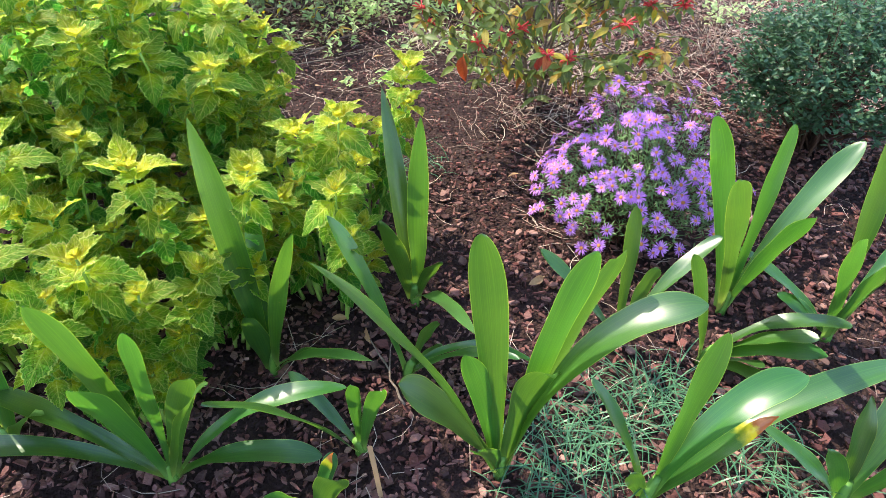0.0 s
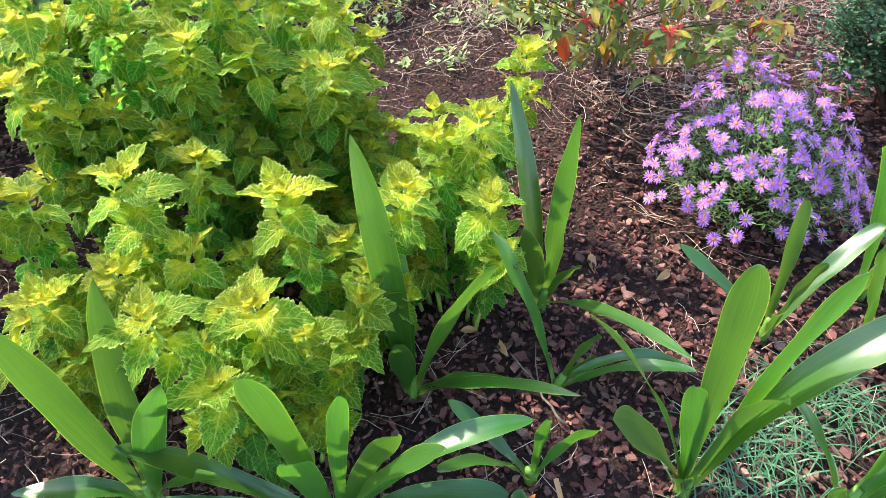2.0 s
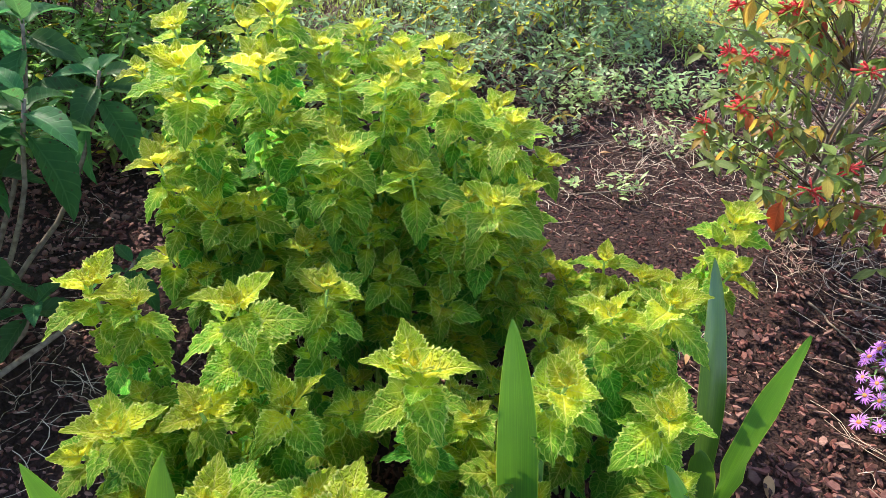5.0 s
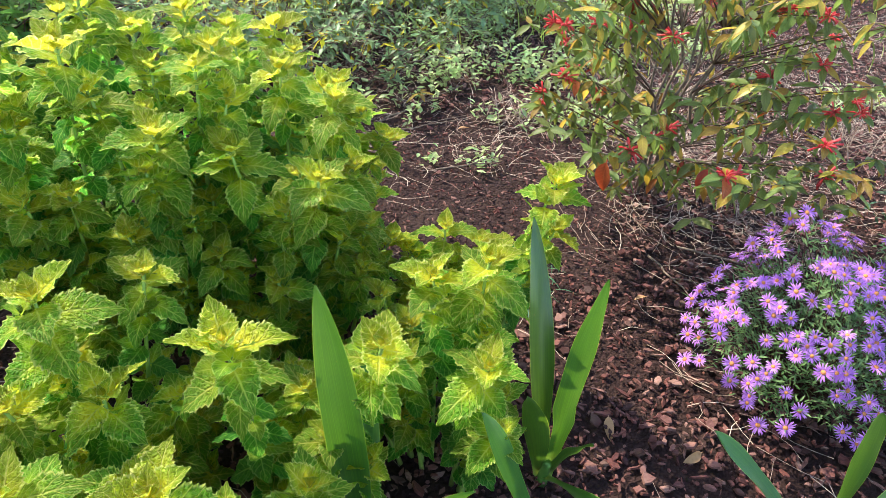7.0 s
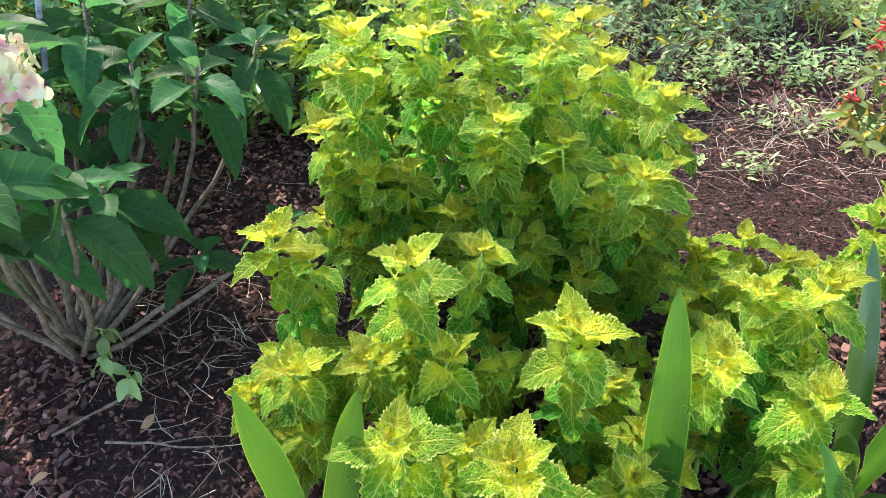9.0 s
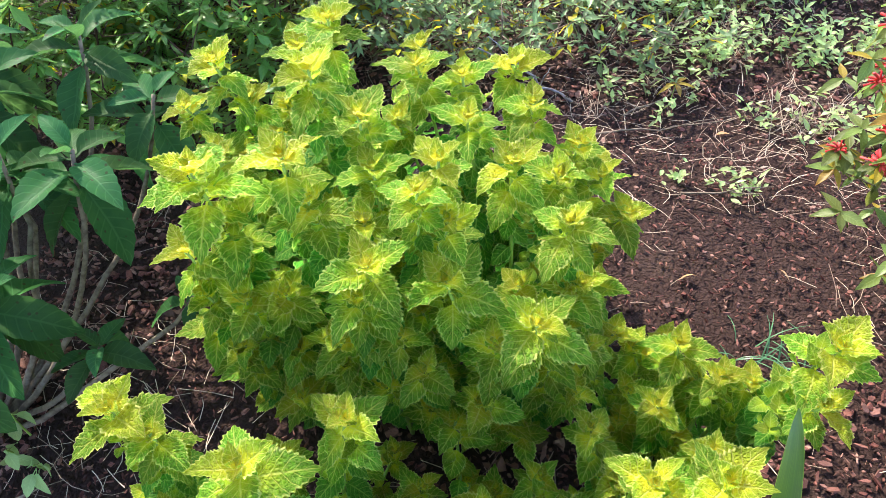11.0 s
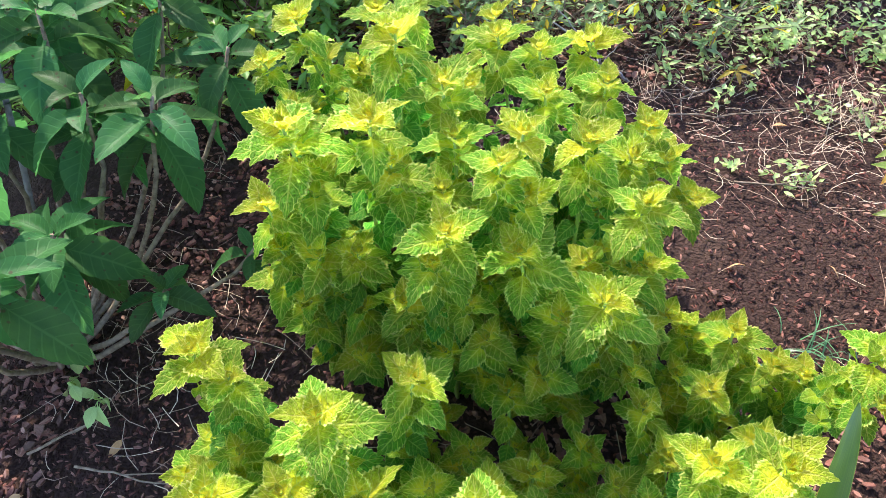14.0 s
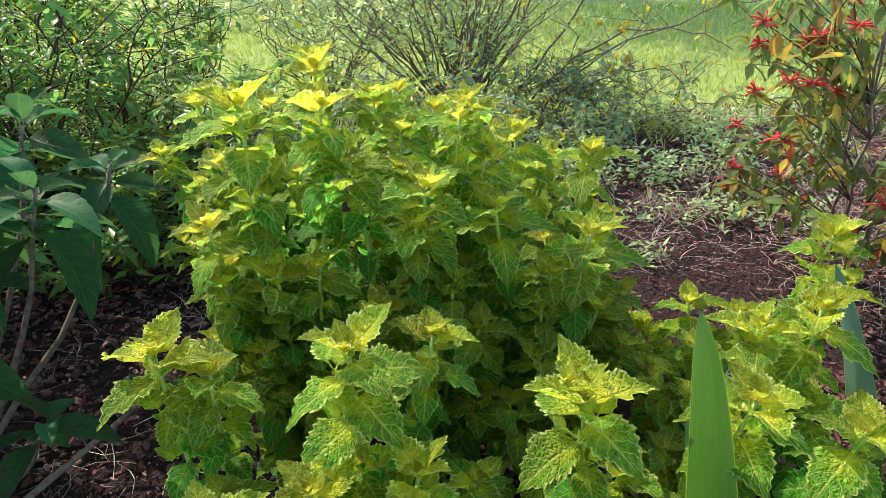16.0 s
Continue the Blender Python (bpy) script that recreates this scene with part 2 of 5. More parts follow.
M_CSTEM = strand("coleus_stem", rgb(128, 160, 70), rgb(150, 176, 84), 0.5)
M_STRAP = strap_material()
M_STRAP_DRY = strap_material("crinum_dry_tipped_leaf", 0.8)
M_SHEATH = strand("crinum_sheath", rgb(80, 122, 48), rgb(104, 142, 62), 0.5)
M_CHIP, M_GROUND = chip_material(), ground_material()
M_NEEDLE = strand("pine_straw", rgb(128, 104, 92), rgb(202, 182, 164), 0.75)
M_HYD = plain_leaf("hydrangea_leaf", rgb(66, 110, 60), rgb(46, 86, 52), 0.48, 0.5, 0.2, 8.0, True, 0.12, 0.6, 0.3)
M_FIRE = plain_leaf("firebush_leaf", rgb(108, 124, 62), rgb(82, 100, 52), 0.36, 0.42, 0.25, 8.0)
M_FIRE_Y = plain_leaf("firebush_yellow_leaf", rgb(170, 160, 50), rgb(150, 120, 50), 0.45, 0.4, 0.2, 8.0)
M_FIRE_R = plain_leaf("firebush_red_leaf", rgb(168, 84, 42), rgb(120, 60, 36), 0.45, 0.4, 0.2, 8.0)
M_BOX = plain_leaf("box_leaf", rgb(84, 116, 80), rgb(52, 84, 60), 0.34, 0.3, 0.1, 4.0, False, 0.4)
M_SHRUB = plain_leaf("shrub_leaf", rgb(124, 158, 78), rgb(88, 130, 66), 0.36, 0.44, 0.1, 6.0, False)
M_SPRAWL = plain_leaf("sprawling_leaf", rgb(136, 158, 110), rgb(98, 126, 86), 0.36, 0.42, 0.1, 6.0, False, 0.4)
M_GOLD = plain_leaf("yellowing_leaf", rgb(196, 190, 50), rgb(176, 160, 50), 0.4, 0.5, 0.1, 6.0, False)
M_WEED = plain_leaf("weed_leaf", rgb(178, 194, 136), rgb(140, 168, 108), 0.3, 0.45, 0.1, 6.0, False, 0.6)
M_ASTERLEAF = strand("aster_leaf", rgb(84, 116, 66), rgb(112, 138, 84), 0.5, 0.2)
M_PETAL = strand("aster_ray", rgb(172, 102, 200), rgb(212, 154, 224), 0.55, 0.3)
M_DISC = strand("aster_disc", rgb(214, 156, 66), rgb(194, 104, 84), 0.7)
M_RED = strand("firebush_flower", rgb(204, 44, 50), rgb(226, 92, 92), 0.5, 0.2)
M_MONDO = strand("mondo_blade", rgb(60, 100, 72), rgb(92, 132, 94), 0.4, 0.15)
M_GRASS = strand("grass_blade", rgb(140, 160, 70), rgb(186, 196, 108), 0.5, 0.32)
M_WOOD = bark("grey_twig", rgb(138, 122, 108), rgb(96, 80, 70))
M_DARKWOOD = bark("brown_twig", rgb(92, 66, 54), rgb(60, 42, 36))
M_STAKE = bark("pale_stick", rgb(158, 154, 166), rgb(104, 98, 106), 40.0)
M_DRY = strand("dry_leaf", rgb(150, 104, 70), rgb(196, 160, 120), 0.7, 0.2)
M_SEPAL = sepal_material()
M_PALE = plain_leaf("wilted_leaf", rgb(150, 168, 110), rgb(120, 140, 90), 0.5, 0.3, 0.1, 6.0)


# ---------------------------------------------------------------- mesh helpers
def mesh_of(name, verts, faces, mat, uvs=None, smooth=True, mats=None):
    me = bpy.data.meshes.new(name)
    me.from_pydata([tuple(v) for v in verts], [], faces)
    if uvs is not None:
        layer = me.uv_layers.new(name="UVMap")
        flat = np.array([uvs[i] for f in faces for i in f], dtype=np.float32).ravel()
        layer.data.foreach_set("uv", flat)
    if smooth:
        me.polygons.foreach_set("use_smooth", [True] * len(me.polygons))
    for x in (mat if isinstance(mat, (list, tuple)) else [mat]):
        me.materials.append(x)
    if mats is not None:
        me.polygons.foreach_set("material_index", mats)
    me.update()
    return me


def thing(name, place, label, category, group="", kind=""):
    ob = new(name)
    ob.empty_display_size = 0.05
    ob.location = place
    return tagged(ob, label, category, group, kind)


def piece(name, me, parent, m=None, label=""):
    """A part on shared mesh data; m is given in the world, the parents are only moved."""
    ob = new(name, me)
    ob.parent = parent
    shift, up = Vector((0, 0, 0)), parent
    while up is not None:
        shift += up.location
        up = up.parent
    ob.matrix_basis = Matrix.Translation(-shift) @ (m if m is not None else Matrix.Identity(4))
    if label:
        ob["label"] = label
    return ob


class Soup:
    """Collects many small faces for one mesh."""

    def __init__(self):
        self.v, self.f, self.uv = [], [], []

    def add(self, verts, faces, uvs=None):
        k = len(self.v)
        self.v += [tuple(p) for p in verts]
        self.uv += list(uvs) if uvs is not None else [(0.5, 0.5)] * len(verts)
        self.f += [tuple(i + k for i in f) for f in faces]

    def mesh(self, name, mat, smooth=True):
        return mesh_of(name, self.v, self.f, mat, self.uv, smooth)


def curve_points(p0, p1, p2, n):
    p0, p1, p2 = Vector(p0), Vector(p1), Vector(p2)
    return [(1 - t) ** 2 * p0 + 2 * t * (1 - t) * p1 + t * t * p2 for t in (i / n for i in range(n + 1))]


def tube(points, r0, r1, sides=6):
    """Tapered tube along points."""
    verts, faces = [], []
    n = len(points) - 1
    for i, p in enumerate(points):
        d = (points[min(n, i + 1)] - points[max(0, i - 1)]).normalized()
        a = d.cross(Vector((0.31, 0.87, 0.2))).normalized()
        b = d.cross(a)
        r = r0 + (r1 - r0) * i / n
        for k in range(sides):
            w = 2 * math.pi * k / sides
            verts.append(p + a * (r * math.cos(w)) + b * (r * math.sin(w)))
    for i in range(n):
        for k in range(sides):
            q = (k + 1) % sides
            faces.append((i * sides + k, i * sides + q, (i + 1) * sides + q, (i + 1) * sides + k))
    faces.append(tuple(range(sides - 1, -1, -1)))
    faces.append(tuple(n * sides + k for k in range(sides)))
    return verts, faces


def blade_grid(rows, cols, half, height, bend, seed=0, teeth=0.0, stalk=0.0, curl=0.0):
    """Leaf of length 1 along +y: half(u) half width, height(u, s) relief, bend: droop at the tip."""
    r = random.Random(seed)
    verts, faces, uvs = [], [], []
    for i in range(rows + 1):
        u = i / rows
        for j in range(cols + 1):
            s = 2 * j / cols - 1
            w = half(u)
            y = stalk + (1 - stalk) * u
            if abs(s) > 0.99 and teeth and 0 < i < rows:
                k = 1 + (teeth if i % 2 else -teeth * 0.6)
                w *= k
                y += teeth * 0.16 * (1 if i % 2 else -1)
            x = s * w
            z = height(u, s) - bend * u * u + curl * abs(s) * abs(s) * w
            jitter = 0.006 * (r.random() - 0.5) if 0 < i < rows else 0
            verts.append((x + jitter, y, z + jitter * 1.5))
            uvs.append((u, j / cols))
    for i in range(rows):
        for j in range(cols):
            a = i * (cols + 1) + j
            faces.append((a, a + 1, a + cols + 2, a + cols + 1))
    if stalk:
        k = len(verts)
        verts += [(-0.022, 0, 0), (0.022, 0, 0), (0.018, stalk + 0.02, -0.004), (-0.018, stalk + 0.02, -0.004), (0, 0, -0.03), (0, stalk + 0.02, -0.03)]
        uvs += [(0.0, 0.5)] * 6
        faces += [(k, k + 1, k + 2, k + 3), (k + 1, k + 4, k + 5, k + 2), (k + 4, k, k + 3, k + 5)]
    return verts, faces, uvs


def ovate(width, shoulder=0.62, point=0.95):
    peak = max((t / 60) ** shoulder * (1 - t / 60) ** point for t in range(61))
    return lambda u: max(0.004, width * 0.5 * (u ** shoulder * max(0, 1 - u) ** point) / peak)


def aim(p, az, el, roll, size):
    """Pose of a leaf: at p, pointing to bearing az and elevation el (degrees), of length size."""
    return Matrix.Translation(p) @ Euler((0, 0, radians(az - 90))).to_matrix().to_4x4() @ Euler((radians(el), 0, 0)).to_matrix().to_4x4() @ Euler((0, radians(roll), 0)).to_matrix().to_4x4() @ Matrix.Diagonal((size, size, size, 1))


# ---------------------------------------------------------------- ground
def in_bed(x, y):
    """True inside the mulched bed, whose edge wanders."""
    return y < 4.35 + 0.35 * math.sin(x * 1.3 + 0.6) + 0.12 * math.sin(x * 5.1) + 0.9 * max(0, x - 0.5)


def ground_sheet():
    xs = sorted(set([-400, -150, -60, -25, -12, -8, -6] + [i * 0.25 for i in range(-20, 21)] + [6, 8, 12, 25, 60, 150, 400]))
    ys = sorted(set([-400, -150, -60, -25, -12, -6, -3] + [i * 0.25 for i in range(-8, 41)] + [12, 16, 25, 60, 150, 400]))
    verts, faces = [], []
    for y in ys:
        for x in xs:
            near = abs(x) < 6 and -2 < y < 10
            verts.append((x, y, G - 0.012 + (0.018 * (noise.noise((x * 1.7, y * 1.7, 0)) + 0.4 * noise.noise((x * 5, y * 5, 3))) if near else 0)))
    n = len(xs)
    for j in range(len(ys) - 1):
        for i in range(n - 1):
            faces.append((j * n + i, j * n + i + 1, (j + 1) * n + i + 1, (j + 1) * n + i))
    ob = new("ground", mesh_of("ground", verts, faces, M_GROUND, None, True))
    return tagged(ob, "garden bed of dark red-brown mulch fines running into a sunlit lawn", "ground", kind="structure")


def chips():
    r = random.Random(11)
    s = Soup()
    for _ in range(68000):
        y = 0.2 + 5.15 * r.random() ** 1.25
        x = r.uniform(-2.6, 2.6) * (0.62 + 0.11 * y)
        if not in_bed(x, y - 0.1):
            continue
        # Finer debris; chips in the first ellipse are also thinned to imitate shade.
        bare = ((x + 0.35) / 0.60) ** 2 + ((y - 2.5) / 0.62) ** 2 < 1 or ((x + 1.3) / 0.35) ** 2 + ((y - 1.35) / 0.5) ** 2 < 1
        if bare and r.random() < 0.2:
            continue
        big = r.random() * (0.75 if bare else 1)
        a = 0.005 + 0.013 * big ** 2 if bare else 0.0055 + 0.015 * big ** 3
        b = a * r.uniform(0.25, 0.8) if r.random() < (0.3 if bare else 0.75) else a * 0.2
        h = r.uniform(0.001, 0.0035)
        n = r.choice((4, 5, 5, 6))
        w0, sp = r.uniform(0, 6.28), r.uniform(0, 6.28)
        tilt = Euler((r.gauss(0, 0.28), r.gauss(0, 0.28), sp)).to_matrix()
        at = Vector((x, y, G + r.uniform(-0.002, 0.014)))
        ring = [Vector((a * math.cos(w0 + 6.283 * k / n) * r.uniform(0.6, 1.35), b * math.sin(w0 + 6.283 * k / n) * r.uniform(0.6, 1.35), 0)) for k in range(n)]
        top = [at + tilt @ (q * 0.9 + Vector((0, 0, h))) for q in ring]
        low = [at + tilt @ (q - Vector((0, 0, h))) for q in ring]
        s.add(top + low, [tuple(range(n))] + [(n + k, n + (k + 1) % n, (k + 1) % n, k) for k in range(n)])
    ob = new("mulch_chips", s.mesh("mulch_chips", M_CHIP, False))
    tagged(ob, "loose red-brown bark chips strewn over the bed", "mulch", kind="stuff")


def needles():
    r = random.Random(12)
    s = Soup()
    spots = [(r.uniform(-1.9, 1.6), r.uniform(0.6, 4.2)) for _ in range(110)] + [(r.uniform(0.2, 2.0), r.uniform(2.2, 5.0)) for _ in range(230)] + [(r.uniform(-1.9, -1.1), r.uniform(0.7, 1.5)) for _ in range(10)] + [(r.uniform(-2.0, -0.2), r.uniform(2.7, 4.3)) for _ in range(70)] 
    for cx, cy in spots:
        main = r.uniform(0, 3.14)
        for _ in range(r.randint(8, 26)):
            x, y = cx + r.gauss(0, 0.10), cy + r.gauss(0, 0.10)
            if not in_bed(x, y):
                continue
            w, ln = main + r.gauss(0, 0.7), r.uniform(0.05, 0.15)
            d, q = Vector((math.cos(w), math.sin(w), 0)), Vector((-math.sin(w), math.cos(w), 0)) * r.uniform(0.0005, 0.0010)
            bow = Vector((-math.sin(w), math.cos(w), 0)) * r.gauss(0, 0.012)
            z = G + r.uniform(0.008, 0.020)
            pts = [Vector((x, y, z + r.uniform(-0.003, 0.005))) + d * (ln * k / 3) + bow * (1 - (2 * k / 3 - 1) ** 2) for k in range(4)]
            vs = []
            for k, p in enumerate(pts):
                vs += [p - q, p + q]
            s.add(vs, [(2 * k, 2 * k + 1, 2 * k + 3, 2 * k + 2) for k in range(3)])
    ob = new("pine_straw", s.mesh("pine_straw", M_NEEDLE))
    tagged(ob, "dry tan pine needles scattered on the mulch", "pine straw", kind="stuff")


def lawn_grass():
    r = random.Random(13)
    s = Soup()
    for _ in range(34000):
        y = 3.5 + 7 * r.random() ** 1.5
        x = r.uniform(-4.5, 5.0)
        if in_bed(x, y + 0.15) and r.random() > (0.35 if x < 0.4 else 0.02) * max(0, y - 3.2) ** 2:
            continue
        h = r.uniform(0.03, 0.085) * (1.6 if y < 4.9 else 1)
        w = r.uniform(0.0025, 0.005) * (1 + 0.25 * (y - 4))
        a = r.uniform(0, 6.28)
        q, lean = Vector((math.cos(a), math.sin(a), 0)) * w, Vector((r.gauss(0, 0.3), r.gauss(0, 0.3), 1)) * h
        p = Vector((x, y, G - 0.01))
        s.add([p - q, p + q, p + lean * 0.6 + q * 0.7, p + lean * 0.6 - q * 0.7, p + lean + Vector((lean.x, lean.y, -0.1 * h)) * 0.5], [(0, 1, 2, 3), (3, 2, 4)])
    for _ in range(9000):
        x, y = r.uniform(-3.2, 3.2), r.uniform(-1.6, -0.05)
        h, w, a = r.uniform(0.02, 0.05), r.uniform(0.002, 0.004), r.uniform(0, 6.28)
        q, lean = Vector((math.cos(a), math.sin(a), 0)) * w, Vector((r.gauss(0, 0.3), r.gauss(0, 0.3), 1)) * h
        p = Vector((x, y, G - 0.012))
        s.add([p - q, p + q, p + lean], [(0, 1, 2)])
    ob = new("lawn_grass", s.mesh("lawn_grass", M_GRASS))
    tagged(ob, "bright sunlit blades of lawn grass beyond the bed", "grass", kind="stuff")


ground_sheet()
chips()
needles()
lawn_grass()


# ---------------------------------------------------------------- coleus
def coleus_leaf_mesh(name, mat, seed, bend, fold, rows=22, cols=6):
    """Broad toothed leaf, quilted between six pairs of sunken side veins, ruffled at the margin, tip turned down."""
    half = ovate(0.67, 0.60, 1.12)

    def height(u, s):
        a = abs(s)
        quilt = 0.017 * math.cos(6.283 * (6 * u - 1.7 * a)) * min(1, 3 * a) * (1 - 0.35 * a) * min(1, 5 * u) * min(1, 4 * (1 - u))
        ruffle = 0.042 * math.sin(19 * u + seed + (2.1 if s > 0 else 0)) * a ** 3 * min(1, 4 * u) * min(1, 3 * (1 - u))
        cup = fold * a ** 1.3 * half(u) * 1.3 - 0.10 * a ** 4 * half(u)
        return cup + quilt + ruffle - 0.5 * bend * max(0, u - 0.72) + 0.012 * math.sin(5 * s + seed + 9 * u)

    v, f, uv = blade_grid(rows, cols, half, height, bend, seed, 0.09, 0.10)
    return mesh_of(name, v, f, mat, uv)


YOUNG = [coleus_leaf_mesh("young_leaf", M_YOUNG, k, 0.06 + 0.08 * k, 0.45) for k in range(3)]
MID = [coleus_leaf_mesh("leaf", M_MID, 10 + k, 0.16 + 0.08 * k, 0.36 - 0.10 * k) for k in range(4)]
OLD = [coleus_leaf_mesh("lower_leaf", M_OLD, 20 + k, 0.16 + 0.10 * k, 0.18 - 0.1 * k, 18, 4) for k in range(3)]


def under_leaf(seed, bend, rows=14):
    half = ovate(0.72, 0.50, 0.95)
    return blade_grid(rows, 4, half, lambda u, s: 0.04 * math.sin(17 * u + seed + 3 * s) * abs(s) + 0.12 * abs(s) * half(u), bend, seed, 0.08, 0.12)


UNDER = [under_leaf(30 + k, 0.15 + 0.1 * k) for k in range(4)]
AXIL = [under_leaf(50 + k, 0.05 + 0.15 * k, 8) for k in range(3)]


def coleus_shoot(plant, base, head, size, r, under, axils, lower=None):
    """One stem with opposite leaf pairs, small and yellow at the head, large and green below, sprigs in the axils."""
    base, head = Vector(base), Vector(head) - Vector((0, 0, 0.026 * size))
    d = head - base
    pts = curve_points(base, base + Vector((d.x * 0.35, d.y * 0.35, d.z * 0.62)), head, 10)
    v, f = tube(pts, 0.0055, 0.0028)
    piece("stem", mesh_of("coleus_stem", v, f, M_CSTEM), plant)
    total = d.length

    def at(drop):
        k = max(0.0, 1 - drop / total) * 10
        i = min(9, int(k))
        return pts[i].lerp(pts[i + 1], k - i)

    az = r.uniform(0, 360)
    steps = [(-0.006, 0.024, 68, YOUNG), (-0.001, 0.042, 57, YOUNG), (0.005, 0.068, 43, YOUNG), (0.017, 0.090, 26, YOUNG if r.random() < 0.4 else MID), (0.038, 0.094, 5, MID), (0.066, 0.088, -14, MID)]
    drop = 0.066
    if lower is None:
        lower = int((head.z - G) / 0.040)
    for k in range(lower):
        drop += r.uniform(0.030, 0.046)
        steps.append((drop, r.uniform(0.052, 0.086), r.uniform(-46, 4), MID if k < 1 else OLD if k < 3 else UNDER))
    for n, (drop, ln, el, kit) in enumerate(steps):
        p = at(drop * size)
        if drop > total - 0.05 or p.z < G + 0.06:
            break
        for side in (0, 180):
            if kit is OLD and r.random() < 0.08:
                continue
            a = az + side + r.gauss(0, 10)
            m = aim(p, a, el + r.gauss(0, 9), r.gauss(0, 12), ln * size * 0.90 * r.uniform(0.85, 1.12))
            if kit is UNDER:
                v, f, uv = r.choice(kit)
                under.add([m @ Vector(q) for q in v], f, uv)
            else:
                piece("leaf", r.choice(kit), plant, m)
            if 3 < n < 11 and r.random() < 0.5:
                out = p + Vector((math.cos(radians(a)), math.sin(radians(a)), 0.9)) * r.uniform(0.010, 0.022)
                turn = r.uniform(0, 360)
                for k in range(r.randint(2, 3)):
                    m = aim(out, turn + 90 * k + (0 if k < 2 else 25), r.uniform(15, 60), r.gauss(0, 10), r.uniform(0.022, 0.048) * size)
                    v, f, uv = r.choice(AXIL)
                    axils.add([m @ Vector(q) for q in v], f, uv)
        az += 90 + r.gauss(0, 9)


def side_shoots(plant, base, heads, r, under, axils, number, low=0.10, high=0.86):
    """Shorter shoots between the main ones, that fill the flanks."""
    for _ in range(number):
        a = Vector(r.choice(heads)[:3])
        b = Vector(r.choice(heads)[:3])
        p = a.lerp(b, r.random()) + Vector((r.gauss(0, 0.035), r.gauss(0, 0.035), 0))
        p.z = G + (p.z - G) * r.uniform(low + 0.3, high)
        p.z = max(p.z, G + 0.12)
        p.y = max(p.y, 1.0)
        coleus_shoot(plant, (base[0] * 0.5 + p.x * 0.5, base[1] * 0.5 + p.y * 0.5, G), p, r.uniform(0.66, 0.9), r, under, axils, 4)


def coleus(base, heads, extra, label, seed):
    r = random.Random(seed)
    plant = thing("coleus", (base[0], base[1], G), label, "coleus plant", "coleus in the bed")
    under, axils = Soup(), Soup()
    for x, y, z, size in heads:
        coleus_shoot(plant, (base[0] + (x - base[0]) * 0.45, base[1] + (y - base[1]) * 0.45, G), (x, y, z), size, r, under, axils)
    side_shoots(plant, base, heads, r, under, axils, extra)
    if under.v:
        tagged(piece("lower_foliage", under.mesh("coleus_lower_foliage", M_UNDER), plant), kind="stuff")
    tagged(piece("axil_growth", axils.mesh("coleus_axil_growth", M_AXIL), plant, None, "small yellow-green sprigs in the leaf axils"), kind="stuff")
    return plant


TALL = "tall bushy chartreuse coleus with quilted yellow-veined leaves, backlit"
LOW = "chartreuse coleus with toothed leaves and yellow shoot tips in mulch"
coleus((-1.13, 1.93), [(-1.114, 2.009, 0.84, 1.1), (-1.056, 1.844, 0.845, 1.05), (-1.33, 1.892, 0.77, 1.05), (-1.20, 1.70, 0.70, 0.95), (-1.24, 2.05, 0.72, 1.0), (-1.30, 1.80, 0.62, 0.9), (-1.02, 2.20, 0.68, 0.95), (-1.36, 1.98, 0.60, 0.9)], 24, TALL, 1)
coleus((-1.05, 1.62), [(-1.083, 1.549, 0.85, 1.2), (-0.985, 1.642, 0.83, 1.1), (-1.072, 1.564, 0.71, 0.9), (-1.04, 1.507, 0.585, 0.9), (-1.095, 1.49, 0.41, 0.85), (-0.984, 1.533, 0.43, 0.85), (-1.16, 1.58, 0.56, 0.9), (-1.15, 1.52, 0.66, 0.9), (-0.982, 1.548, 0.584, 0.9)], 24, TALL, 10)
coleus((-0.83, 1.68), [(-0.939, 1.802, 0.805, 1.05), (-0.764, 1.67, 0.80, 0.85), (-0.757, 1.736, 0.81, 0.9), (-0.808, 1.566, 0.725, 1.1), (-0.818, 1.535, 0.66, 0.85), (-0.88, 1.53, 0.52, 0.9), (-0.72, 1.55, 0.48, 0.85), (-0.945, 1.629, 0.756, 1.0), (-0.723, 1.683, 0.735, 0.9), (-0.86, 1.65, 0.71, 0.9), (-0.875, 1.725, 0.765, 0.95)], 24, TALL, 2)
coleus((-0.62, 1.75), [(-0.702, 1.618, 0.675, 1.1), (-0.546, 1.623, 0.63, 1.15), (-0.606, 1.60, 0.56, 0.85), (-0.545, 1.772, 0.715, 0.95), (-0.681, 1.865, 0.725, 1.0), (-0.62, 1.56, 0.42, 0.85), (-0.513, 1.771, 0.565, 0.9), (-0.52, 1.66, 0.46, 0.85), (-0.50, 1.90, 0.42, 0.85)], 24, TALL, 11)
coleus((-0.78, 2.05), [(-0.937, 2.025, 0.765, 1.0), (-0.871, 2.092, 0.71, 1.0), (-0.80, 2.219, 0.675, 1.0), (-0.729, 2.134, 0.645, 0.95), (-0.799, 1.947, 0.725, 0.95), (-0.608, 1.936, 0.655, 1.0), (-0.486, 2.056, 0.485, 0.95), (-0.56, 2.10, 0.52, 0.95), (-0.62, 2.22, 0.48, 0.9), (-0.617, 2.116, 0.585, 0.95)], 24, TALL, 3)
coleus((-1.02, 1.22), [(-1.098, 1.244, 0.615, 1.05), (-1.028, 1.242, 0.59, 0.85), (-0.977, 1.086, 0.50, 0.9), (-1.05, 1.13, 0.40, 0.75), (-1.10, 1.20, 0.36, 0.75), (-0.95, 1.06, 0.38, 0.75)], 11, LOW, 4)
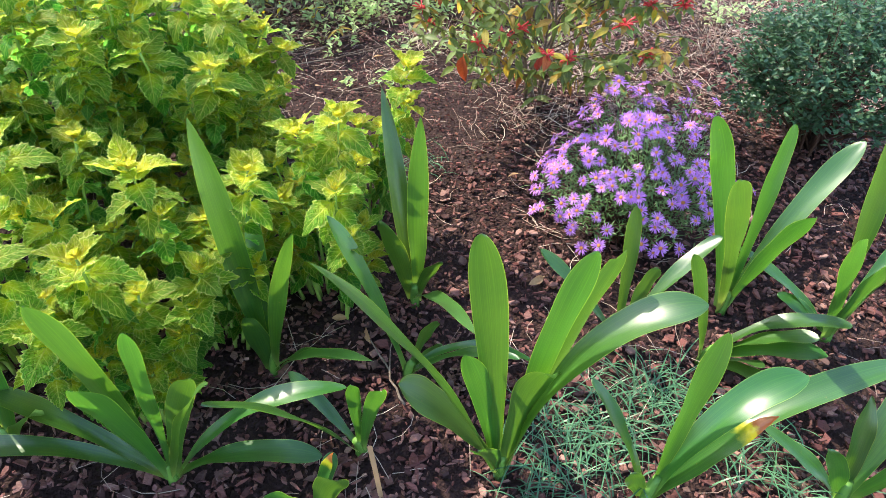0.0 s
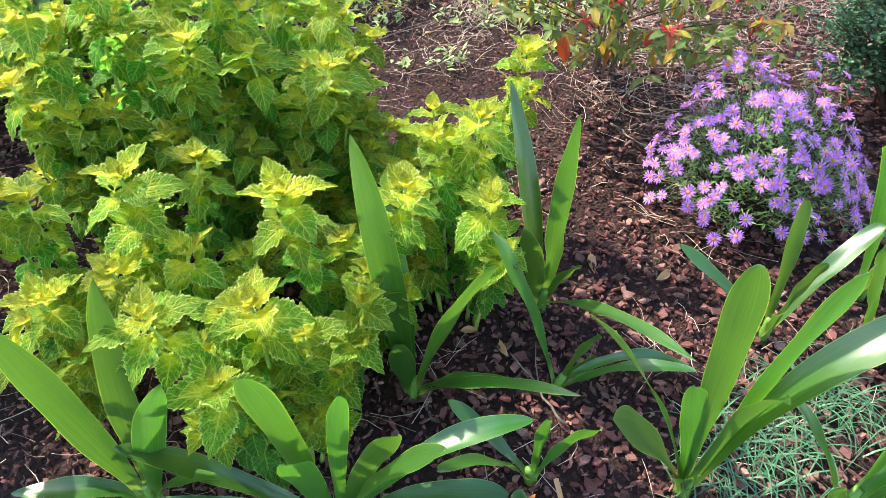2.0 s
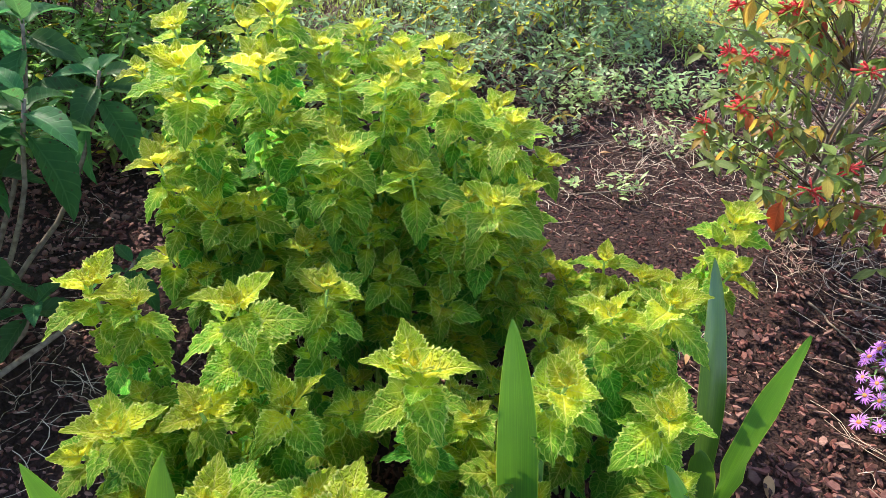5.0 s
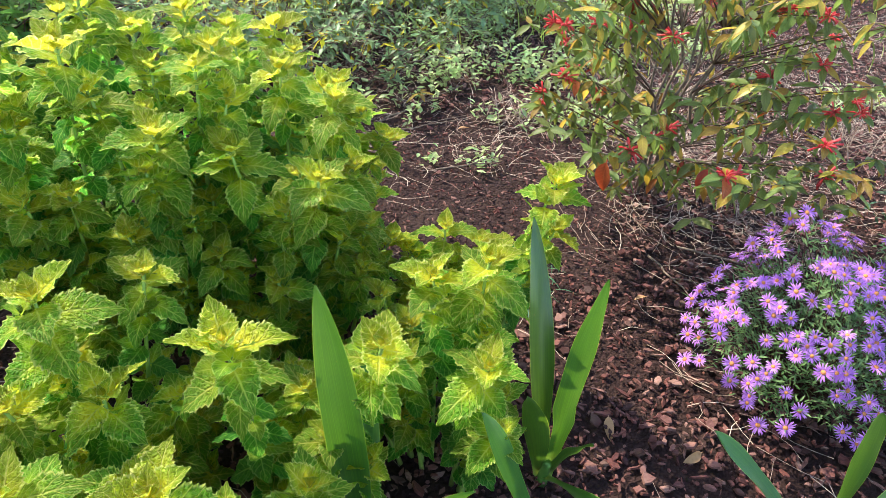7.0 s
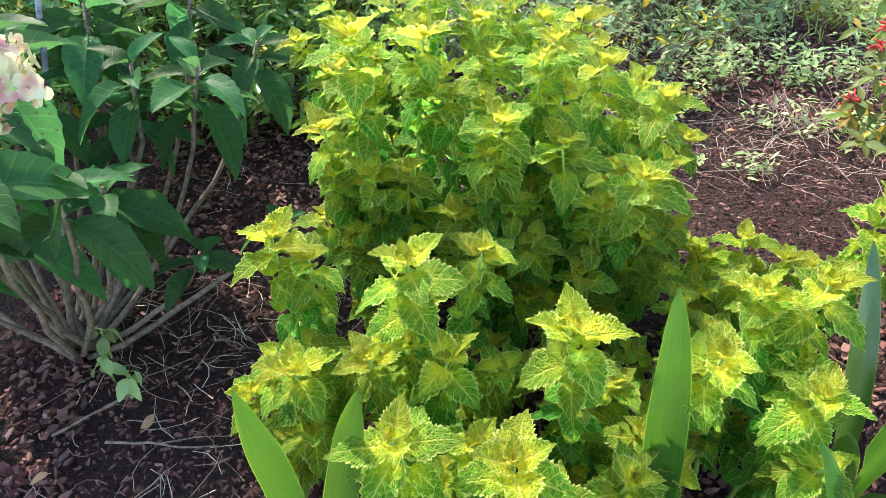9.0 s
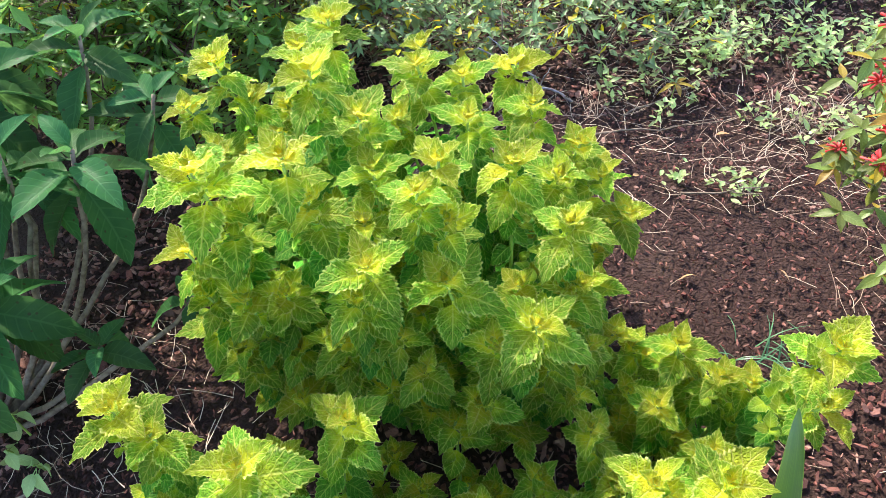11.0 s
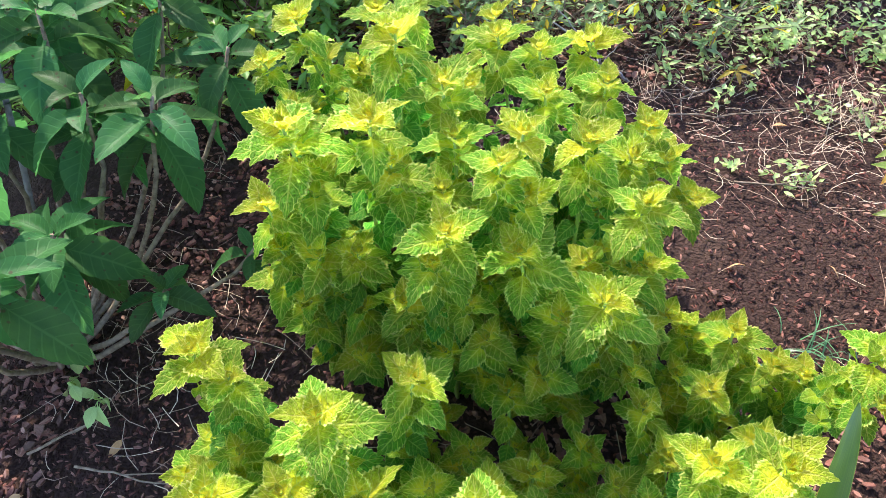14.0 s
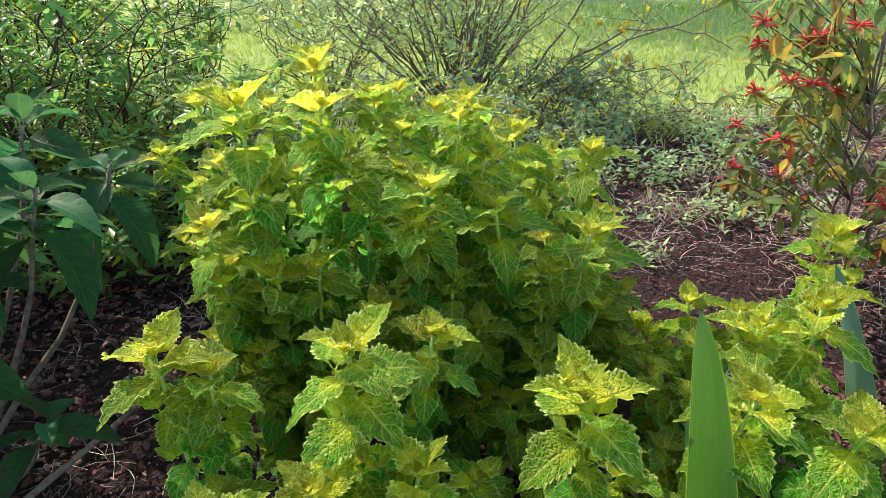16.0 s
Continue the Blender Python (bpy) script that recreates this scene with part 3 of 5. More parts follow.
coleus((-0.83, 1.24), [(-0.847, 1.238, 0.645, 1.15), (-0.771, 1.382, 0.575, 0.95), (-0.762, 1.194, 0.50, 0.95), (-0.88, 1.15, 0.50, 0.85), (-0.70, 1.29, 0.40, 0.85), (-0.90, 1.33, 0.42, 0.8), (-0.78, 1.49, 0.22, 0.7), (-0.69, 1.43, 0.26, 0.75)], 11, LOW, 5)
coleus((-0.62, 1.06), [(-0.757, 0.985, 0.575, 1.05), (-0.605, 1.02, 0.56, 1.1), (-0.549, 1.062, 0.43, 0.9), (-0.657, 0.92, 0.49, 1.0), (-0.45, 1.136, 0.43, 1.0), (-0.68, 1.08, 0.47, 0.9), (-0.70, 0.93, 0.36, 0.8), (-0.50, 1.07, 0.30, 0.75)], 11, LOW, 6)
coleus((-0.53, 1.28), [(-0.578, 1.22, 0.62, 1.2), (-0.506, 1.322, 0.41, 0.85), (-0.441, 1.243, 0.40, 0.8), (-0.372, 1.284, 0.575, 1.0), (-0.60, 1.32, 0.42, 0.8), (-0.669, 1.55, 0.33, 0.8), (-0.56, 1.42, 0.33, 0.75), (-0.62, 1.49, 0.22, 0.7), (-0.49, 1.53, 0.27, 0.75), (-0.45, 1.44, 0.25, 0.7)], 11, LOW, 7)
coleus((-0.27, 1.46), [(-0.21, 1.338, 0.495, 1.05), (-0.224, 1.503, 0.58, 1.05), (-0.315, 1.473, 0.555, 0.95), (-0.427, 1.613, 0.37, 0.8), (-0.36, 1.42, 0.40, 0.8), (-0.17, 1.42, 0.33, 0.75), (-0.42, 1.47, 0.32, 0.75)], 11, LOW, 8)
coleus((-0.27, 1.76), [(-0.095, 1.80, 0.565, 1.05), (-0.087, 1.735, 0.49, 0.85), (-0.32, 1.842, 0.385, 0.9), (-0.329, 1.70, 0.375, 0.8), (-0.27, 1.824, 0.31, 0.8), (-0.153, 1.794, 0.25, 0.7), (-0.495, 1.739, 0.40, 0.8), (-0.346, 1.95, 0.22, 0.75), (-0.22, 1.65, 0.36, 0.8), (-0.40, 1.86, 0.30, 0.8)], 11, LOW, 9)


# ---------------------------------------------------------------- crinum lilies
def strap(plant, base, tip, width, rise=0.55, blunt=0.5, face=None, seed=0, mat=None):
    """Channelled strap leaf from base to tip; rise: how far it climbs before it leans out."""
    base, tip = Vector(base), Vector(tip)
    d = tip - base
    out = Vector((d.x, d.y, 0))
    top = max(base.z + d.length * rise * 0.55, tip.z * 0.75)
    mid = Vector((base.x + d.x * 0.42, base.y + d.y * 0.42, top))
    if rise > 1.25:
        mid = Vector((base.x + d.x * 0.30, base.y + d.y * 0.30, tip.z * (0.62 + 0.28 * rise)))
    elif tip.z > 0.42 * d.length + 0.1:
        mid.z = base.z + d.z * 0.58 + 0.03
    if face is None:
        face = math.degrees(math.atan2(out.y, out.x)) + 90 if out.length > 0.14 else 5 + seed % 20
    side = Vector((math.cos(radians(face)), math.sin(radians(face)), 0))
    n, cols = 28, 6
    us = [1 - (1 - i / n) ** 1.7 for i in range(n + 1)]
    pts = [(1 - t) ** 2 * base + 2 * t * (1 - t) * mid + t * t * tip for t in us]
    r = random.Random(seed)
    wave = r.uniform(0, 6)
    verts, faces, uvs = [], [], []
    for i, p in enumerate(pts):
        u = us[i]
        t = (pts[min(n, i + 1)] - pts[max(0, i - 1)]).normalized()
        s = (side - t * side.dot(t)).normalized()
        nz = s.cross(t)
        full = min(1, u / (0.72 if blunt else 0.45))
        end = max(0.0, (u - (0.76 if blunt else 0.45)) / (0.24 if blunt else 0.55))
        w = width * 0.5 * (0.40 + 0.60 * full * full * (3 - 2 * full)) * (max(0.0004, 1 - end ** 2.3) ** 0.6 if blunt else max(0.02, 1 - end ** 2.2) ** 0.8)
        twist = 0.16 * math.sin(2.2 * u + wave)
        s2 = s * math.cos(twist) + nz * math.sin(twist)
        nz2 = s2.cross(t)
        for j in range(cols + 1):
            q = 2 * j / cols - 1
            dish = 0.42 * (1 - 0.72 * u) * abs(q) ** 1.6 * w
            ripple = 0.0025 * math.sin(15 * u + wave + 2 * q) * abs(q)
            verts.append(p + s2 * (q * w) + nz2 * (-dish + ripple) * (-1 if nz2.z > 0 else 1))
            uvs.append((u, j / cols))
    for i in range(n):
        for j in range(cols):
            a = i * (cols + 1) + j
            faces.append((a, a + 1, a + cols + 2, a + cols + 1))
    piece("leaf", mesh_of("crinum_leaf", verts, faces, mat or M_STRAP, uvs), plant, label="strap leaf with a dry brown tip" if mat else "")


def crinum(base, leaves, label, seed, neck=0.07, blunt=True):
    plant = thing("crinum_lily", (base[0], base[1], G), label, "crinum lily", "crinum lilies in the bed")
    r = random.Random(seed)
    lean = Vector((0, 0, 0))
    for leaf in leaves:
        lean += Vector((leaf[0] - base[0], leaf[1] - base[1], 0)) / len(leaves)
    pts = curve_points((base[0], base[1], G - 0.01), (base[0], base[1], G + neck * 0.5), (base[0] + lean.x * 0.12, base[1] + lean.y * 0.12, G + neck), 5)
    v, f = tube(pts, 0.015, 0.009, 8)
    piece("neck", mesh_of("crinum_neck", v, f, M_SHEATH), plant, label="pale green leaf-sheath neck")
    for k, leaf in enumerate(leaves):
        x, y, z, w = leaf[:4]
        rise = leaf[4] if len(leaf) > 4 else 0.6
        face = leaf[5] if len(leaf) > 5 else None
        d = Vector((x - base[0], y - base[1], 0)).normalized() * 0.008
        strap(plant, (base[0] + d.x, base[1] + d.y, G + r.uniform(0.0, 0.02)), (x, y, z), w * r.uniform(1.08, 1.18), rise, blunt and len(leaf) < 7, face, seed * 20 + k, M_STRAP_DRY if len(leaf) > 6 else None)


BROAD = "crinum lily with broad glossy green strap leaves rising from mulch"
SMALL = "small young crinum lily with a few narrow strap leaves"
crinum((0.166, 0.948), [(0.093, 0.930, 0.70, 0.052, 0.6, 4), (-0.143, 0.840, 0.715, 0.034), (-0.037, 0.915, 0.36, 0.072, 0.9), (0.273, 0.960, 0.65, 0.050, 0.6, 20), (0.336, 1.025, 0.60, 0.050, 0.6, 25), (0.472, 0.965, 0.54, 0.062, 1.35), (0.238, 0.918, 0.40, 0.068, 1.4, 10), (0.081, 0.930, 0.43, 0.040, 0.7, 0), (0.111, 0.889, 0.20, 0.045)], BROAD, 1)
crinum((-0.513, 0.896), [(-0.574, 0.837, 0.605, 0.040, 0.6, 8), (-0.455, 0.855, 0.535, 0.031, 0.6, 0), (-0.53, 0.79, 0.47, 0.042, 0.7, 15), (-0.381, 0.860, 0.42, 0.042, 0.7, 10), (-0.86, 0.92, 0.30, 0.042, 0.9), (-0.93, 0.850, 0.16, 0.042, 0.8), (-0.149, 0.984, 0.253, 0.044, 1.15), (-0.193, 0.900, 0.14, 0.042, 0.8), (-0.312, 0.790, 0.50, 0.038, 0.8)], BROAD, 2)
crinum((-0.373, 1.190), [(-0.458, 1.262, 0.68, 0.055, 0.6, 8), (-0.42, 1.38, 0.47, 0.042, 0.6, 8), (-0.225, 1.05, 0.585, 0.034, 0.7, 20), (-0.405, 1.17, 0.24, 0.045, 0.7), (-0.085, 0.945, 0.385, 0.028, 1.0), (-0.16, 1.06, 0.25, 0.032, 1.0)], BROAD, 3, 0.07, False)
crinum((-0.055, 1.445), [(-0.145, 1.665, 0.545, 0.044, 0.6, 6), (-0.034, 1.450, 0.59, 0.048, 0.6, 8), (-0.130, 1.40, 0.34, 0.045, 0.6), (0.099, 0.975, 0.43, 0.032, 0.8), (0.02, 1.42, 0.20, 0.036, 1.2)], BROAD, 4, 0.07, False)
crinum((-0.052, 1.200), [(-0.216, 1.256, 0.465, 0.038), (0.02, 1.20, 0.22, 0.026), (0.03, 1.22, 0.12, 0.026), (0.20, 1.12, 0.20, 0.030, 1.0), (0.255, 1.216, 0.07, 0.030, 1.0)], SMALL, 5, 0.05)
crinum((-0.134, 0.985), [(-0.132, 0.955, 0.30, 0.024), (-0.063, 0.893, 0.37, 0.030), (-0.323, 0.780, 0.465, 0.030, 0.9), (-0.30, 1.09, 0.16, 0.028)], SMALL, 6, 0.05)
crinum((0.463, 0.907), [(0.530, 0.979, 0.462, 0.050, 0.6, 10), (0.337, 1.036, 0.25, 0.032), (0.708, 0.985, 0.35, 0.058, 1.45), (0.968, 1.074, 0.30, 0.054, 1.6), (0.416, 0.906, 0.12, 0.035), (0.66, 0.935, 0.29, 0.05, 0.8, 110, 1)], BROAD, 7)
crinum((0.766, 1.462), [(0.588, 1.448, 0.62, 0.046, 0.6, 10), (0.537, 1.146, 0.665, 0.044, 0.6, 10), (0.812, 1.549, 0.55, 0.042, 0.6, 20), (0.999, 1.57, 0.50, 0.054), (0.859, 1.40, 0.40, 0.05)], BROAD, 8)
crinum((1.01, 1.375), [(0.954, 1.427, 0.62, 0.05, 0.6, 10), (0.99, 1.265, 0.40, 0.06, 0.6, 10), (0.87, 1.25, 0.46, 0.05, 0.6, 15), (0.894, 1.463, 0.10, 0.035), (1.16, 1.30, 0.42, 0.055, 1.3), (1.20, 1.52, 0.30, 0.04), (0.80, 1.62, 0.14, 0.036, 1.3)], BROAD, 9)
crinum((0.468, 1.334), [(0.452, 1.39, 0.42, 0.032, 0.6, 5), (0.266, 1.489, 0.20, 0.034), (0.513, 1.319, 0.30, 0.034), (0.677, 1.42, 0.32, 0.042), (0.42, 1.25, 0.22, 0.026)], SMALL, 10)
crinum((0.67, 1.281), [(0.871, 1.164, 0.20, 0.056, 0.9), (0.836, 1.17, 0.25, 0.044, 0.9), (0.555, 1.256, 0.40, 0.028), (0.76, 1.18, 0.14, 0.03), (0.93, 1.22, 0.24, 0.046, 1.5), (0.80, 1.10, 0.12, 0.04, 1.3)], SMALL, 11)
crinum((0.858, 0.918), [(0.98, 1.06, 0.44, 0.055), (0.78, 0.93, 0.2, 0.04), (1.04, 0.88, 0.34, 0.05), (0.86, 1.00, 0.28, 0.04), (0.72, 1.06, 0.10, 0.034, 1.3)], BROAD, 12, 0.07, False)
crinum((-0.207, 0.83), [(-0.141, 0.817, 0.20, 0.055), (-0.171, 0.905, 0.15, 0.028), (-0.28, 0.80, 0.16, 0.04), (-0.157, 0.86, 0.22, 0.026, 0.9, 140, 1)], SMALL, 13, 0.05)
crinum((-0.884, 0.957), [(-0.965, 0.950, 0.60, 0.055, 0.6, 20), (-0.795, 0.985, 0.64, 0.050, 0.6, 5), (-0.689, 0.860, 0.56, 0.048, 0.6, 0), (-1.129, 0.94, 0.10, 0.042), (-0.67, 0.86, 0.30, 0.036)], BROAD, 14, 0.07, False)


# ---------------------------------------------------------------- small leaves and twigs
def lance(length, width, cup=0.12, bend=0.12, coarse=False):
    """Six-face pointed leaf of the given size along +y."""
    rows = ((0.0, 0.10), (0.42, 1.0), (1.0, 0.02)) if coarse else ((0.0, 0.10), (0.3, 0.9), (0.6, 0.8), (1.0, 0.02))
    v, uv = [], []
    for u, w in rows:
        for s in (-1, 0, 1):
            v.append(Vector((s * w * width / 2, u * length, cup * abs(s) * width - bend * length * u * u)))
            uv.append((u, 0.5 + s / 2))
    f = [(3 * i + j, 3 * i + j + 1, 3 * i + j + 4, 3 * i + j + 3) for i in range(len(rows) - 1) for j in range(2)]
    return v, f, uv


def sow(soup, p, az, el, roll, length, width, bend=0.15, coarse=False):
    v, f, uv = lance(length, width, 0.12, bend, coarse)
    m = aim(p, az, el, roll, 1.0)
    soup.add([m @ q for q in v], f, uv)


def twig_points(p, q, r, sag=0.0, n=8, wob=0.02):
    p, q = Vector(p), Vector(q)
    ln = (q - p).length
    pts = []
    for i in range(n + 1):
        t = i / n
        k = math.sin(math.pi * t)
        pts.append(p.lerp(q, t) + Vector((r.gauss(0, wob * 0.35), r.gauss(0, wob * 0.35), -sag * k)) * ln * (k + 0.15) * (1 if 0 < i else 0))
    return pts


# ---------------------------------------------------------------- aster
def aster(base):
    r = random.Random(31)
    plant = thing("aster", (base[0], base[1], G), "mounded aster covered in lavender-purple daisies with yellow centres", "aster")
    rays, discs = [], []
    for k in range(5):
        s = Soup()
        n = r.randint(20, 25)
        for i in range(n):
            w = 6.283 * i / n + r.gauss(0, 0.09)
            ln, wd, up = 0.0178 * r.uniform(0.85, 1.1), 0.0015, r.gauss(0.0015, 0.002)
            d, q = Vector((math.cos(w), math.sin(w), 0)), Vector((-math.sin(w), math.cos(w), 0)) * wd
            a, b, c = d * 0.004, d * ln * 0.62 + Vector((0, 0, 0.002 + up)), d * ln + Vector((0, 0, up))
            s.add([a - q * 0.5, a + q * 0.5, b + q, c + q * 0.4, c - q * 0.4, b - q], [(0, 1, 2, 5), (5, 2, 3, 4)])
        rays.append(s.mesh("aster_rays", M_PETAL))
        t = Soup()
        ring = [Vector((0.0046 * math.cos(6.283 * i / 9), 0.0046 * math.sin(6.283 * i / 9), 0.001)) for i in range(9)]
        ring2 = [Vector((q.x * 0.6, q.y * 0.6, 0.0034)) for q in ring]
        t.add(ring + ring2 + [Vector((0, 0, 0.0028))], [(i, (i + 1) % 9, 9 + (i + 1) % 9, 9 + i) for i in range(9)] + [(9 + i, 9 + (i + 1) % 9, 18) for i in range(9)])
        discs.append(t.mesh("aster_disc", M_DISC))
    cx, cy, rx, ry, hz = base[0], base[1], 0.29, 0.26, 0.41
    leaves, stems = Soup(), Soup()
    spots = []
    while len(spots) < 235:
        w, k = r.uniform(0, 6.283), math.sqrt(r.random())
        x, y = rx * k * math.cos(w), ry * k * math.sin(w)
        z = hz * math.sqrt(max(0.02, 1 - k ** 2.2)) * (1 + 0.32 * noise.noise((x * 8, y * 8, 2))) * (1.12 if y > 0.08 else 0.9)
        z = max(z, r.uniform(0.08, 0.22))
        p = Vector((cx + x * 1.06, cy + y * 1.06, G + z))
        if all((p - q).length > 0.017 for q in spots):
            spots.append(p)
    for p in spots:
        root = Vector((cx + r.gauss(0, 0.04), cy + r.gauss(0, 0.04), G))
        pts = curve_points(root, root.lerp(p, 0.5) + Vector((0, 0, 0.07)), p, 6)
        stems.add(*tube(pts, 0.0018, 0.0008, 4))
        for _ in range(26):
            q = pts[r.randint(2, 5)].lerp(pts[6], r.random() * 0.7) + Vector((r.gauss(0, 0.014), r.gauss(0, 0.014), r.gauss(0, 0.010)))
            sow(leaves, q, r.uniform(0, 360), r.uniform(-15, 60), r.gauss(0, 20), r.uniform(0.014, 0.030), r.uniform(0.003, 0.006))
        face = Vector((p.x - cx, p.y - cy, 0)) * 1.6 + Vector((r.gauss(0, 0.2), r.gauss(0, 0.2) - 0.12, 0.42))
        k = r.randrange(5)
        m = Matrix.Translation(p) @ face.to_track_quat("Z", "Y").to_matrix().to_4x4() @ Matrix.Rotation(r.uniform(0, 6.28), 4, "Z") @ Matrix.Scale(r.uniform(0.85, 1.2), 4)
        fl = piece("flower", rays[k], plant, m)
        d = new("disc", discs[k])
        d.parent = fl
    tagged(piece("stem_mass", stems.mesh("aster_stem_mass", M_DARKWOOD), plant), kind="stuff")
    tagged(piece("foliage", leaves.mesh("aster_foliage", M_ASTERLEAF), plant), kind="stuff")


aster((0.565, 1.775))


# ---------------------------------------------------------------- firebush
def simple_leaf_mesh(name, mat, ratio, seed, bend, fold, rows=10, teeth=0.0, stalk=0.08, shoulder=0.8, point=0.9):
    half = ovate(ratio, shoulder, point)
    v, f, uv = blade_grid(rows, 4, half, lambda u, s: fold * abs(s) * half(u) + 0.012 * math.sin(9 * u + 3 * s + seed), bend, seed, teeth, stalk)
    return mesh_of(name, v, f, mat, uv)


def flower_tuft(name):
    r = random.Random(len(name))
    s = Soup()
    for _ in range(20):
        az, el = r.uniform(0, 6.283), r.uniform(-0.5, 1.1)
        d = Vector((math.cos(az) * math.cos(el), math.sin(az) * math.cos(el), math.sin(el)))
        ln = r.uniform(0.014, 0.038)
        s.add(*tube([d * 0.004, d * ln * 0.5 + Vector((0, 0, 0.003)), d * ln], 0.0013, 0.0026, 5))
    return s.mesh(name, M_RED)


def firebush(base):
    r = random.Random(41)
    plant = thing("firebush", (base[0], base[1], G), "open firebush with olive and reddish leaves and scarlet tubular flowers", "shrub")
    kits = [simple_leaf_mesh("firebush_leaf", m, 0.42, k, 0.25, 0.35) for k, m in enumerate((M_FIRE, M_FIRE, M_FIRE, M_FIRE, M_FIRE_Y, M_FIRE_R))]
    tufts = [flower_tuft(n) for n in ("tuft", "tuft_b", "tuft_cc")]
    red = [(0.28, 1.92, 0.527), (0.093, 2.034, 0.502), (-0.068, 2.215, 0.588), (0.358, 2.052, 0.453), (0.456, 2.397, 0.745), (0.467, 2.298, 0.782), (0.353, 2.60, 0.70), (0.52, 2.45, 0.55), (0.62, 2.25, 0.55), (0.05, 2.42, 0.80), (0.22, 2.38, 0.86), (0.42, 2.72, 0.90), (0.72, 2.6, 0.62), (-0.02, 2.75, 0.48), (0.10, 2.65, 0.36), (0.60, 2.12, 0.44), (0.31, 2.32, 0.95), (0.50, 2.58, 1.0), (-0.10, 2.42, 0.45), (0.76, 2.38, 0.5), (0.16, 2.2, 0.72), (0.56, 2.28, 0.66), (0.66, 2.45, 0.8), (0.0, 2.3, 0.7), (-0.118, 2.35, 0.785), (-0.011, 2.35, 0.79), (0.093, 2.35, 0.825), (-0.104, 2.36, 0.67)]
    ends = [Vector(p) for p in red]
    while len(ends) < 165:
        w, k = r.uniform(0, 6.283), math.sqrt(r.uniform(0.1, 1))
        p = Vector((0.33 + 0.52 * k * math.cos(w), 2.42 + 0.50 * k * math.sin(w), G + 0.31 + 0.68 * r.random() ** 1.2))
        ends.append(p)
    # upright stems, then side branches to every end
    tops = []
    for k in range(7):
        a = 6.283 * k / 7
        root = Vector((base[0] + 0.035 * math.cos(a), base[1] + 0.035 * math.sin(a), G))
        top = Vector((base[0] + 0.10 * math.cos(a) - 0.02, base[1] + 0.10 * math.sin(a) - 0.08, G + r.uniform(0.62, 0.9)))
        pts = twig_points(root, top, r, 0, 8, 0.03)
        piece("stem", mesh_of("firebush_stem", *tube(pts, 0.0066, 0.003), M_WOOD), plant)
        tops.append(pts)
    count = 0
    rest, gold = Soup(), Soup()
    for n, e in enumerate(ends):
        pts0 = min(tops, key=lambda s: min((q - e).length for q in s[1:6]))
        start = min(pts0[1:7], key=lambda q: abs(q.z - max(G + 0.08, e.z - 0.6 * math.hypot(q.x - e.x, q.y - e.y))))
        d = e - start
        pts = curve_points(start, start + Vector((d.x * 0.45 + r.gauss(0, 0.05), d.y * 0.45 + r.gauss(0, 0.05), d.z * 0.5 + r.gauss(0.04, 0.04))), e, 7)
        piece("branch", mesh_of("firebush_branch", *tube(pts, 0.0024, 0.0011, 5), M_DARKWOOD if n % 3 == 0 else M_WOOD), plant)
        az = r.uniform(0, 360)
        for k in (7, 7, 6, 5, 4, 3):
            p = pts[k]
            for side in range(3 if k > 5 else 2):
                ln = r.uniform(0.034, 0.064)
                a, el = az + side * (120 if k > 5 else 180) + r.gauss(0, 14), r.uniform(-75, 5) + (25 if k == 7 else 0)
                if count < 300:
                    pick = r.random()
                    kit = kits[r.randrange(4)] if pick < 0.74 else kits[4] if pick < 0.90 else kits[5]
                    piece("leaf", kit, plant, aim(p, a, el, r.gauss(0, 14), ln))
                else:
                    sow(gold if r.random() < 0.24 else rest, p, a, el, r.gauss(0, 14), ln, ln * 0.44, 0.25)
                count += 1
            az += 55
        if n < len(red) or n % 6 == 0:
            piece("flower", tufts[n % 3], plant, Matrix.Translation(e + Vector((0, 0, 0.002))) @ Matrix.Rotation(r.uniform(0, 6.28), 4, "Z"), "scarlet tubular flower cluster")
    for soup, cols in ((rest, (rgb(118, 134, 66), rgb(92, 108, 56))), (gold, (rgb(170, 162, 64), rgb(150, 104, 58)))):
        tagged(piece("foliage", soup.mesh("firebush_foliage", plain_leaf("firebush_foliage", cols[0], cols[1], 0.4, 0.46, 0.2, 8.0, False)), plant), kind="stuff")


firebush((0.33, 2.62))


